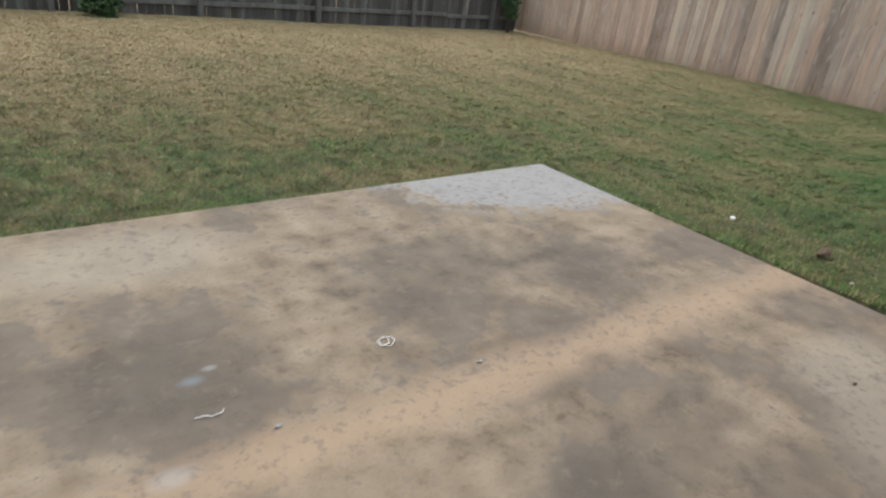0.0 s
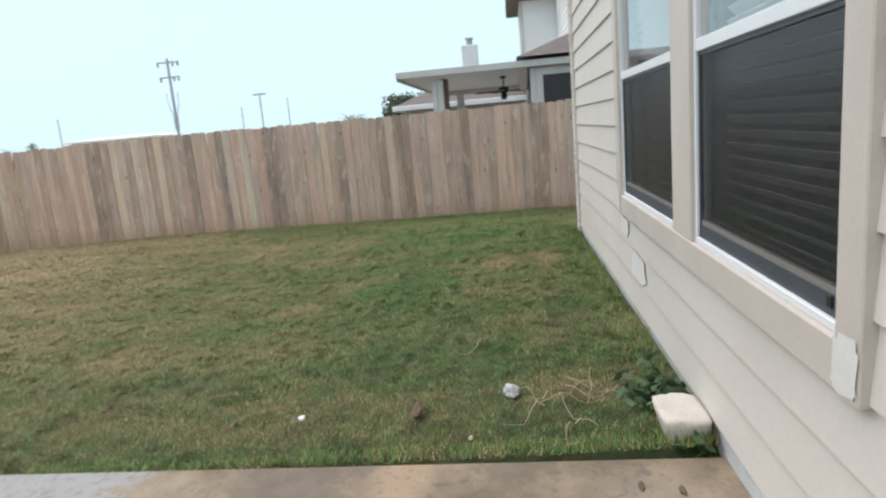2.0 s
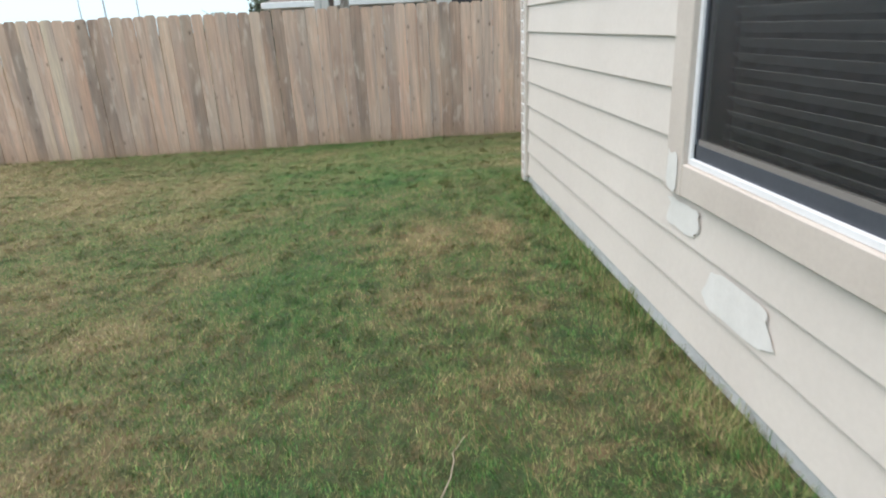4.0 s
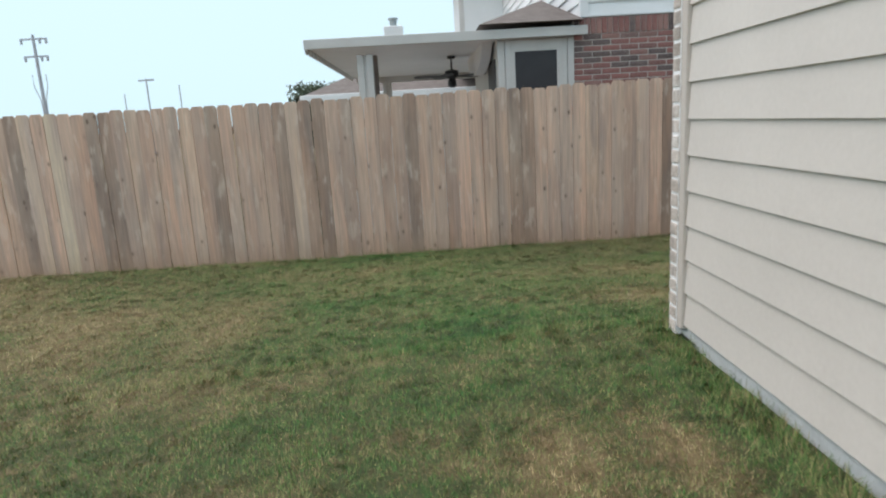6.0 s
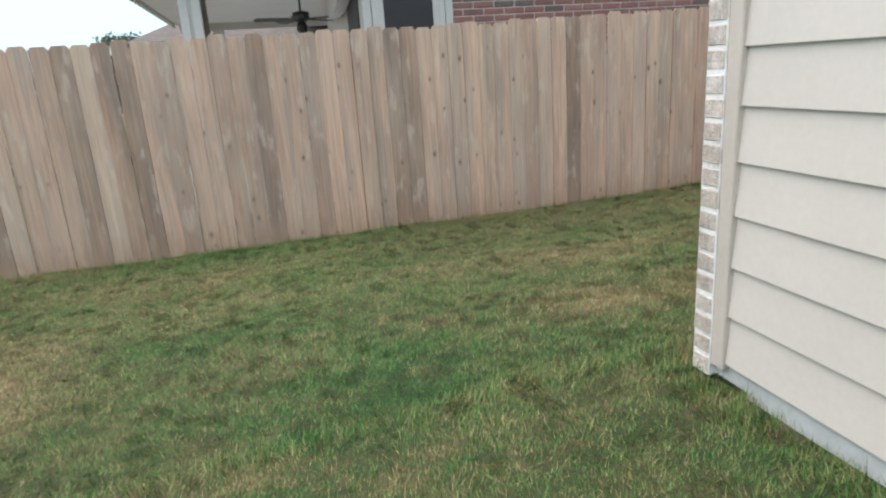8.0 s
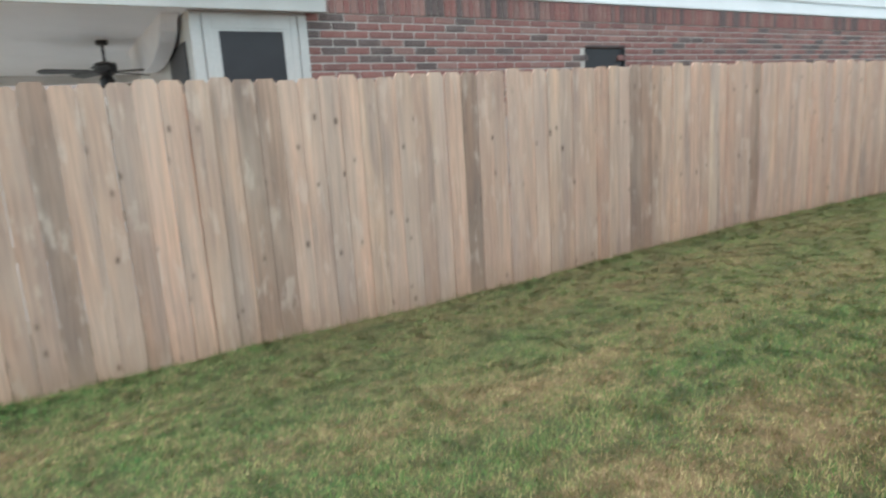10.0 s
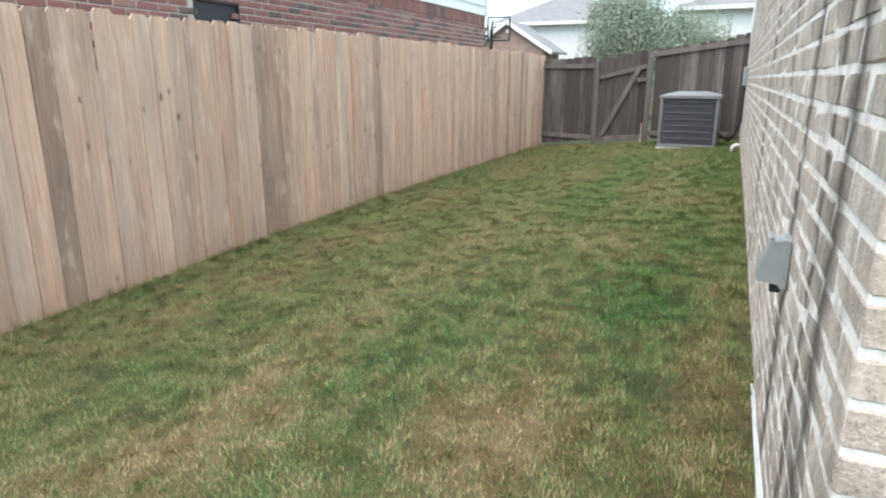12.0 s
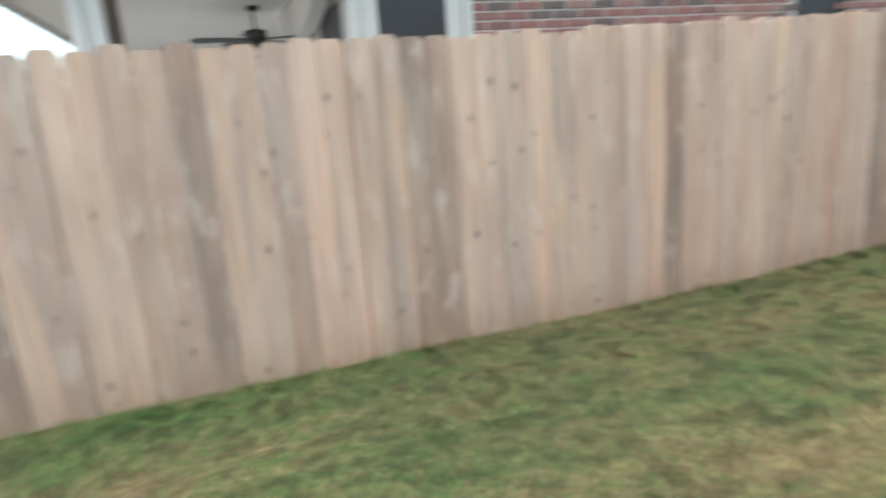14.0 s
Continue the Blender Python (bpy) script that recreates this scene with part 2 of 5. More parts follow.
def glass(name, tint=(0.9, 0.95, 0.95)):
    m, nt, b = node_mat(name)
    b.inputs["Base Color"].default_value = (*tint, 1)
    b.inputs["Roughness"].default_value, b.inputs["IOR"].default_value = 0.01, 1.5
    b.inputs["Transmission Weight"].default_value = 1.0
    return m


MAT["glass"] = glass("window_glass")


def insect_screen():
    m, nt, b = node_mat("insect_screen")
    b.inputs["Base Color"].default_value = (0.022, 0.023, 0.027, 1)
    b.inputs["Roughness"].default_value = 0.45
    fine = noise_tex(nt, position(nt), 8, 3)
    nt.links.new(ramp(nt, fine, [(0.3, (0.018, 0.019, 0.022)), (0.7, (0.03, 0.031, 0.036))]), b.inputs["Base Color"])
    b.inputs["Alpha"].default_value = 0.46
    return m


MAT["screen"] = insect_screen()


GREEN_SPOTS = ((0.8, 1.15, 0.75, 0.55), (1.6, -1.35, 0.35, 0.6), (0.65, -2.4, 0.3, 0.9), (-1.6, 1.7, 0.7, 0.5), (-2.1, 1.45, 0.4, 0.3), (0.5, 1.2, 0.6, 0.5), (-3.3, 0.35, 1.1, 0.22), (-1.0, 0.2, 1.1, 0.18), (-6.2, 3.9, 0.9, 0.5), (1.5, -6.5, 0.3, 2.0))
STRAW_SPOTS = ((0.5, 2.9, 0.55, 0.4), (1.5, 2.9, 0.5, 0.5), (0.9, 0.0, 0.3, 0.35), (0.85, -0.9, 0.4, 0.45), (2.05, -0.9, 0.12, 0.3), (0.3, -1.6, 0.16, 0.9), (-1.15, 0.9, 0.55, 0.16), (-1.3, 0.42, 0.5, 0.12), (-1.3, 2.15, 0.4, 0.45), (-2.05, 2.5, 0.5, 0.4), (-4.0, 0.45, 0.28, 0.28), (-2.9, 3.4, 0.6, 0.4), (1.4, 4.0, 0.6, 0.5), (-5.6, 3.2, 0.5, 0.14))


def lawn_tone(nt):
    """Patches of green and of dry straw, at three scales; mowing bands; drier far out in the back yard."""
    p = position(nt)
    x, y, z = axes_of(nt)
    large = noise_tex(nt, p, 0.75, 3)
    small = noise_tex(nt, position(nt, (1.5, 0.8, 1.0)), 4.2, 5, 0.65)
    tuft = noise_tex(nt, p, 21, 5, 0.7)
    dry = math_node(nt, "MULTIPLY", math_node(nt, "SUBTRACT", y, 2.2), 0.075, clamp=True)
    t = math_node(nt, "ADD", math_node(nt, "MULTIPLY", large, 0.44), math_node(nt, "MULTIPLY", small, 0.46))
    t = math_node(nt, "ADD", math_node(nt, "SUBTRACT", t, 0.22), math_node(nt, "MULTIPLY", tuft, 0.54))
    t = math_node(nt, "ADD", t, math_node(nt, "MULTIPLY", dry, 0.7))
    band = math_node(nt, "SINE", math_node(nt, "MULTIPLY_ADD", x, 6.1, math_node(nt, "MULTIPLY", large, 3.0)))
    t = math_node(nt, "MULTIPLY_ADD", band, 0.035, t)
    wob = math_node(nt, "MULTIPLY", math_node(nt, "SUBTRACT", small, 0.5), 1.6)
    for spots, gain in ((GREEN_SPOTS, -0.085), (STRAW_SPOTS, 0.13)):
        for cx, cy, rx, ry in spots:
            dx = math_node(nt, "DIVIDE", math_node(nt, "SUBTRACT", x, cx), rx)
            dy = math_node(nt, "DIVIDE", math_node(nt, "SUBTRACT", y, cy), ry)
            d = math_node(nt, "SQRT", math_node(nt, "ADD", math_node(nt, "MULTIPLY", dx, dx), math_node(nt, "MULTIPLY", dy, dy)))
            near = math_node(nt, "SUBTRACT", 1.25, math_node(nt, "ADD", d, wob), clamp=True)
            t = math_node(nt, "MULTIPLY_ADD", near, gain, t)
    return t


def grass_material():
    m, nt, b = node_mat("lawn_blades")
    t = lawn_tone(nt)
    r = island_random(nt)
    t = math_node(nt, "ADD", t, math_node(nt, "MULTIPLY", math_node(nt, "SUBTRACT", r, 0.5), 0.5))
    col = ramp(nt, t, [(0.20, (0.05, 0.175, 0.036)), (0.42, (0.115, 0.22, 0.055)), (0.56, (0.225, 0.24, 0.083)), (0.72, (0.33, 0.265, 0.13)), (0.95, (0.48, 0.39, 0.225))])
    shade = math_node(nt, "FRACT", math_node(nt, "MULTIPLY", r, 17.3))
    gain = math_node(nt, "MULTIPLY_ADD", math_node(nt, "MULTIPLY", shade, shade), 0.95, 0.6)
    vec = nt.nodes.new("ShaderNodeVectorMath")
    vec.operation = "SCALE"
    nt.links.new(col, vec.inputs[0])
    nt.links.new(gain, vec.inputs[3])
    col = vec.outputs[0]
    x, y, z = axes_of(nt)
    # Clumpy shade near the fence is painted in here, together with brown thatch.
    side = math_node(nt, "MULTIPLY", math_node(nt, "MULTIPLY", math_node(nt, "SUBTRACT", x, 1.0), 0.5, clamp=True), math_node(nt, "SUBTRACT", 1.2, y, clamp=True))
    shaded_thatch = math_node(nt, "MULTIPLY", side, level(nt, noise_tex(nt, position(nt), 5.0, 5, 0.65), 0.34, 0.56))
    col = mix(nt, math_node(nt, "MULTIPLY", shaded_thatch, 0.6), col, (0.135, 0.10, 0.05))
    nt.links.new(col, b.inputs["Base Color"])
    b.inputs["Roughness"].default_value = 0.6
    b.inputs["Specular IOR Level"].default_value = 0.35
    return m


def ground_material():
    m, nt, b = node_mat("thatch_and_soil")
    t = lawn_tone(nt)
    p = position(nt)
    fine = noise_tex(nt, p, 55, 5, 0.7)
    t = math_node(nt, "ADD", t, math_node(nt, "MULTIPLY", math_node(nt, "SUBTRACT", fine, 0.5), 0.4))
    col = ramp(nt, t, [(0.3, (0.026, 0.06, 0.015)), (0.5, (0.062, 0.07, 0.026)), (0.65, (0.135, 0.10, 0.047)), (0.9, (0.27, 0.195, 0.10))])
    nt.links.new(col, b.inputs["Base Color"])
    b.inputs["Roughness"].default_value = 0.95
    bump(nt, b, fine, 0.9, 0.02)
    return m


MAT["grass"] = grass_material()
MAT["ground"] = ground_material()


def leaf_material(name, dark, light):
    m, nt, b = node_mat(name)
    r = island_random(nt)
    nt.links.new(ramp(nt, r, [(0.0, dark), (1.0, light)]), b.inputs["Base Color"])
    b.inputs["Roughness"].default_value = 0.6
    return m


# Haze over the far trees is put into these paler leaf colours.
MAT["leaf_hazy"] = leaf_material("hazy_green_leaves", (0.20, 0.255, 0.19), (0.36, 0.41, 0.33))
MAT["leaf_dark"] = leaf_material("dark_green_leaves", (0.05, 0.075, 0.045), (0.11, 0.14, 0.085))
MAT["leaf_weed"] = leaf_material("weed_leaves", (0.035, 0.075, 0.03), (0.09, 0.15, 0.06))


def patio_material():
    """Old stained concrete: tan ground, grey-black blotches, a pale blue-grey repaired corner, a sandy trodden streak."""
    m, nt, b = node_mat("stained_patio_concrete")
    p = position(nt)
    x, y, z = axes_of(nt)
    big = noise_tex(nt, p, 1.1, 5, 0.6)
    mid = noise_tex(nt, p, 5.5, 9, 0.72)
    fine = noise_tex(nt, p, 60, 4, 0.7)
    col = ramp(nt, mid, [(0.34, (0.125, 0.094, 0.064)), (0.47, (0.245, 0.19, 0.128)), (0.64, (0.36, 0.29, 0.207))])
    blot = level(nt, math_node(nt, "ADD", math_node(nt, "MULTIPLY", big, 0.7), math_node(nt, "MULTIPLY", mid, 0.35)), 0.52, 0.57)
    col = mix(nt, math_node(nt, "MULTIPLY", blot, 0.62), col, (0.095, 0.08, 0.068))
    wob = math_node(nt, "MULTIPLY", math_node(nt, "SUBTRACT", mid, 0.5), 1.3)

    def spot(cx, cy, rx, ry, lo, hi):
        dx = math_node(nt, "DIVIDE", math_node(nt, "SUBTRACT", x, cx), rx)
        dy = math_node(nt, "DIVIDE", math_node(nt, "SUBTRACT", y, cy), ry)
        d = math_node(nt, "SQRT", math_node(nt, "ADD", math_node(nt, "MULTIPLY", dx, dx), math_node(nt, "MULTIPLY", dy, dy)))
        return ramp(nt, math_node(nt, "ADD", d, wob), [(lo, (1, 1, 1)), (hi, (0, 0, 0))])

    for cx, cy, rx, ry in ((-6.3, 2.0, 0.7, 0.42), (-7.5, 1.75, 0.42, 0.36), (-6.45, 0.72, 0.8, 0.28), (-5.6, 1.75, 0.5, 0.3), (-5.0, 0.9, 0.25, 0.5), (-6.14, 0.42, 0.35, 0.2), (-6.05, 0.88, 0.14, 0.1), (-6.7, 0.72, 0.3, 0.16)):
        col = mix(nt, math_node(nt, "MULTIPLY", spot(cx, cy, rx, ry, 0.45, 1.0), 0.55), col, (0.092, 0.078, 0.062))
    for cx, cy, rx, ry in ((-5.35, 0.3, 0.7, 0.34), (-7.5, 2.6, 0.6, 0.3), (-5.3, 0.65, 0.4, 0.2)):
        col = mix(nt, math_node(nt, "MULTIPLY", spot(cx, cy, rx, ry, 0.5, 1.0), 0.5), col, (0.38, 0.335, 0.26))
    corner = math_node(nt, "MULTIPLY", spot(-4.62, 3.02, 1.62, 0.95, 0.74, 0.90), level(nt, mid, 0.30, 0.44))
    col = mix(nt, math_node(nt, "MULTIPLY", corner, 0.85), col, mix(nt, fine, (0.27, 0.27, 0.268), (0.38, 0.38, 0.376)))
    sy = math_node(nt, "SUBTRACT", math_node(nt, "ADD", y, math_node(nt, "MULTIPLY", wob, 0.22)), math_node(nt, "MULTIPLY_ADD", x, -0.035, 1.0))
    streak = ramp(nt, math_node(nt, "ABSOLUTE", sy), [(0.03, (1, 1, 1)), (0.15, (0, 0, 0))])
    col = mix(nt, math_node(nt, "MULTIPLY", streak, 0.78), col, (0.385, 0.28, 0.185))
    speck = noise_tex(nt, p, 22, 6, 0.75)
    col = mix(nt, math_node(nt, "MULTIPLY", level(nt, speck, 0.52, 0.60), 0.42), col, (0.12, 0.10, 0.085))
    col = mix(nt, math_node(nt, "MULTIPLY", level(nt, noise_tex(nt, p, 13, 6, 0.7), 0.56, 0.72), 0.22), col, (0.42, 0.345, 0.255))
    for cx, cy, rr, tint in ((-7.5, 1.69, 0.055, (0.24, 0.32, 0.36)), (-7.43, 1.73, 0.03, (0.38, 0.40, 0.40)), (-7.66, 1.33, 0.075, (0.40, 0.39, 0.37))):
        col = mix(nt, math_node(nt, "MULTIPLY", spot(cx, cy, rr, rr * 0.6, 0.3, 1.1), 0.42), col, tint)
    col = mix(nt, math_node(nt, "MULTIPLY", level(nt, fine, 0.45, 0.75), 0.18), col, (0.17, 0.15, 0.13))
    nt.links.new(col, b.inputs["Base Color"])
    b.inputs["Roughness"].default_value = 0.88
    bump(nt, b, fine, 0.35, 0.004)
    return m


MAT["patio"] = patio_material()


# ---- building helpers ----
def add_box(bm, x0, x1, y0, y1, z0, z1, bevel=0.0, m=None):
    vs = [bm.verts.new((x, y, z)) for z in (z0, z1) for x, y in ((x0, y0), (x1, y0), (x1, y1), (x0, y1))]
    if m is not None:
        for v in vs:
            v.co = m @ v.co
    fs = [bm.faces.new([vs[i] for i in q]) for q in ((3, 2, 1, 0), (4, 5, 6, 7), (0, 1, 5, 4), (1, 2, 6, 5), (2, 3, 7, 6), (3, 0, 4, 7))]
    if bevel:
        es = list({e for f in fs for e in f.edges})
        bmesh.ops.bevel(bm, geom=es, offset=bevel, segments=1, affect="EDGES")
    return vs


def box_mesh(x0, x1, y0, y1, z0, z1, bevel=0.0):
    bm = bmesh.new()
    add_box(bm, x0, x1, y0, y1, z0, z1, bevel)
    return bm


def beam(bm, a, b, w, d, bevel=0.0):
    """A squared bar from a to b; w across, d deep."""
    a, b = Vector(a), Vector(b)
    m = Matrix.Translation(a) @ (b - a).to_track_quat("Z", "Y").to_matrix().to_4x4()
    add_box(bm, -w / 2, w / 2, -d / 2, d / 2, 0, (b - a).length, bevel, m)


def tube(bm, pts, radii, sides=8):
    """A round bar along points, with a radius at each."""
    rings = []
    for k, q in enumerate(pts):
        q = Vector(q)
        nxt, prv = Vector(pts[min(k + 1, len(pts) - 1)]), Vector(pts[max(k - 1, 0)])
        rot = (nxt - prv).to_track_quat("Z", "Y")
        r = radii[k] if isinstance(radii, (list, tuple)) else radii
        rings.append([bm.verts.new(q + rot @ Vector((r * math.cos(2 * math.pi * s / sides), r * math.sin(2 * math.pi * s / sides), 0))) for s in range(sides)])
    for a, b in zip(rings, rings[1:]):
        for s in range(sides):
            bm.faces.new((a[s], a[(s + 1) % sides], b[(s + 1) % sides], b[s]))
    bm.faces.new(rings[0][::-1])
    bm.faces.new(rings[-1])


def prism(bm, outline, axis, a, b):
    """An outline (u, v) pushed from a to b along axis 0 (x) or 1 (y)."""
    put = (lambda u, v, w: (w, u, v)) if axis == 0 else (lambda u, v, w: (u, w, v))
    lo = [bm.verts.new(put(u, v, a)) for u, v in outline]
    hi = [bm.verts.new(put(u, v, b)) for u, v in outline]
    n = len(outline)
    bm.faces.new(lo)
    bm.faces.new(hi[::-1])
    for k in range(n):
        bm.faces.new((lo[k], hi[k], hi[(k + 1) % n], lo[(k + 1) % n]))
    bmesh.ops.recalc_face_normals(bm, faces=bm.faces)


def to_mesh(name, bm, material, smooth=False):
    bmesh.ops.recalc_face_normals(bm, faces=bm.faces)
    me = bpy.data.meshes.new(name)
    bm.to_mesh(me)
    bm.free()
    me.materials.append(MAT[material])
    if smooth:
        me.polygons.foreach_set("use_smooth", [True] * len(me.polygons))
    return me


def thing(name, label, category, at=(0, 0, 0), group="", kind=""):
    ob = new(name)
    ob.location = at
    return tagged(ob, label, category, group, kind)


def part(name, bm, material, parent, label="", smooth=False):
    """One mesh object under a thing or a part, from a bmesh in world places."""
    me = bm if isinstance(bm, bpy.types.Mesh) else to_mesh(name, bm, material, smooth)
    ob = new(name, me)
    ob.parent = parent
    ob.matrix_parent_inverse = Matrix() if parent.parent else Matrix.Translation(-parent.location)
    return tagged(ob, label)


def solid(name, bm, material, label, category, kind="", smooth=False, group=""):
    """A thing that is one mesh."""
    return tagged(new(name, to_mesh(name, bm, material, smooth)), label, category, group, kind)


def piece(name, me, parent, m, label=""):
    ob = new(name, me)
    ob.parent = parent
    ob.matrix_basis = m
    return tagged(ob, label)


# ---- the ground ----
FENCE_X, OLD_Y, GATE_Y = 3.92, 12.3, -11.55
PATIO = (-9.6, -4.65, -1.7, 2.98)


def smooth_step(t):
    t = min(max(t, 0.0), 1.0)
    return t * t * (3 - 2 * t)


def ground_z(x, y):
    """The lawn falls away from the house towards the fences."""
    dx, dy = max(x - 0.1, 0.0), max(y, 0.0)
    d = dy if x < 0.1 else math.hypot(dx, dy)
    near = 0.015 - 0.265 * smooth_step(d / 4.4) ** 0.9
    if y < 0:
        near += 0.1 * smooth_step(-y / 6)
    far = 0.035 - 0.03 * dy
    w = smooth_step((x + 4.2) / 3.4)
    z = far * (1 - w) + near * w
    if y > 3:
        z -= 0.12 * w * smooth_step((y - 6) / 6)
    return z


def ground_sheet():
    xs = [-900, -250, -80, -30, -16] + [round(-12 + 0.25 * k, 3) for k in range(73)] + [8, 12, 20, 45, 120, 320, 900]
    ys = [-900, -250, -80, -40, -24, -17] + [round(-13 + 0.25 * k, 3) for k in range(107)] + [16, 22, 40, 90, 250, 900]
    bm = bmesh.new()
    grid = []
    for y in ys:
        row = []
        for x in xs:
            inside = -12.1 < x < 6.1 and -13.1 < y < 13.6
            z = ground_z(min(max(x, -12), 6), min(max(y, -13), 13.5))
            if inside:
                z += 0.012 * noise.noise((x * 1.7, y * 1.7, 0.0))
            if PATIO[0] < x < PATIO[1] - 0.05 and PATIO[2] < y < PATIO[3] - 0.05:
                z = -0.12
            if x < -0.05 and y < -0.05:
                z = min(z, -0.1)
            row.append(bm.verts.new((x, y, z)))
        grid.append(row)
    for a, b in zip(grid, grid[1:]):
        for k in range(len(xs) - 1):
            bm.faces.new((a[k], a[k + 1], b[k + 1], b[k]))
    return solid("ground", bm, "ground", "mown lawn ground with thatch, falling away from the house", "ground", "structure", True)


ground_sheet()


def grass_patch(name, count, x0, x1, y0, y1, length, width, seed, label):
    """Mown grass blades as one mesh: thick where the walk passes, thinner and broader far off."""
    rng = np.random.default_rng(seed)
    x, y = rng.uniform(x0, x1, count), rng.uniform(y0, y1, count)
    keep = ~((x < PATIO[1] + 0.01) & (y < PATIO[3] + 0.01)) & ~((x < 0.12) & (y < 0.015)) & (x < FENCE_X - 0.01)
    thick = np.clip(1.0 - np.maximum(y - 2.8, 0) / 5.0, 0.16, 1) * np.clip(1.0 - np.maximum(-4.5 - y, 0) / 7.0, 0.35, 1)
    keep &= rng.uniform(0, 1, count) < thick
    x, y, width = x[keep], y[keep], (width / thick**0.6)[keep]
    n = len(x)
    z = np.array([ground_z(a, b) for a, b in zip(x, y)])
    z += np.array([0.012 * noise.noise((a * 1.7, b * 1.7, 0.0)) for a, b in zip(x, y)]) - 0.004
    wave = np.array([0.4 * noise.noise((a * 3.1, b * 3.1, 5.0)) + 1.1 * noise.noise((a * 24, b * 24, 2.0)) for a, b in zip(x, y)])
    wall = np.where(x < 0.2, np.abs(y), np.abs(x - 0.12))
    slab = np.where(y < PATIO[3], np.abs(x - PATIO[1]), np.where(x < PATIO[1], np.abs(y - PATIO[3]), 9.0))
    tall = np.maximum(0.2, 1 + 0.5 * wave) + 1.5 * np.clip(1 - np.abs(x - FENCE_X) / 0.22, 0, 1) * np.clip(0.6 + 0.8 * wave, 0.1, 1.6) + 1.9 * np.clip(1 - wall / 0.24, 0, 1) * np.clip(0.75 + 0.5 * wave, 0.1, 1.6) + 1.3 * np.clip(1 - slab / 0.12, 0, 1)
    size = length * tall * rng.uniform(0.55, 1.3, n)
    comb = np.array([noise.noise((a * 7.0, b * 7.0, 9.0)) for a, b in zip(x, y)])
    turn, lean = 5.5 * comb + rng.normal(0, 1.1, n), rng.uniform(0.15, 1.25, n)
    dx, dy = np.cos(turn), np.sin(turn)
    half = width * rng.uniform(0.6, 1.25, n) / 2
    sx, sy = -dy * half, dx * half
    out, up = np.sin(lean) * size, np.cos(lean) * size
    v = np.empty((n, 3, 3), np.float32)
    v[:, 0] = np.stack([x - sx, y - sy, z], 1)
    v[:, 1] = np.stack([x + sx, y + sy, z], 1)
    v[:, 2] = np.stack([x + dx * out, y + dy * out, z + up], 1)
    me = bpy.data.meshes.new(name)
    me.vertices.add(3 * n)
    me.vertices.foreach_set("co", v.ravel())
    me.loops.add(3 * n)
    me.loops.foreach_set("vertex_index", np.arange(3 * n, dtype=np.int32))
    me.polygons.add(n)
    me.polygons.foreach_set("loop_start", np.arange(0, 3 * n, 3, dtype=np.int32))
    me.update(calc_edges=True)
    me.materials.append(MAT["grass"])
    return tagged(new(name, me), label, "grass", "", "stuff")


DENSITY = 17000
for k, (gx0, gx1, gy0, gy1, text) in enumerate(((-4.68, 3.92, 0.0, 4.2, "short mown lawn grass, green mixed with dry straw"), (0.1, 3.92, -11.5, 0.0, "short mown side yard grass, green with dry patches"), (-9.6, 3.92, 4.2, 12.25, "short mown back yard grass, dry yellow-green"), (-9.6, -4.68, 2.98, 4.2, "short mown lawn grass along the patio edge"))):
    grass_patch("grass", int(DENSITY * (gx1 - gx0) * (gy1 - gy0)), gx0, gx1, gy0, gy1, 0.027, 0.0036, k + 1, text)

# ---- the patio ----
bm = bmesh.new()
add_box(bm, PATIO[0], PATIO[1], PATIO[2], PATIO[3], -0.14, 0.0, 0.012)
solid("patio_slab", bm, "patio", "stained tan concrete patio slab with a pale grey corner", "patio", "structure")

# ---- our house ----
BRICK_X, HOUSE_W, HOUSE_S, HOUSE_TOP = 0.095, -6.6, -12.6, 2.75
EAST_TURN = 1.0
WIN = dict(x0=-5.51, x1=-2.75, z0=0.72, z1=2.2)


def prism_base(bm):
    """The footing under the brick side wall, which runs a little askew to the fence."""
    lo, hi = [], []
    for x, y in ((-0.15, HOUSE_S), (east_x(HOUSE_S) + 0.012, HOUSE_S), (east_x(-0.006) + 0.012, -0.006), (-0.15, -0.006)):
        lo.append(bm.verts.new((x, y, -0.15)))
        hi.append(bm.verts.new((x, y, 0.03)))
    bm.faces.new(lo[::-1])
    bm.faces.new(hi)
    for k in range(4):
        bm.faces.new((lo[k], lo[(k + 1) % 4], hi[(k + 1) % 4], hi[k]))


def east_x(y):
    return BRICK_X - math.tan(radians(EAST_TURN)) * y


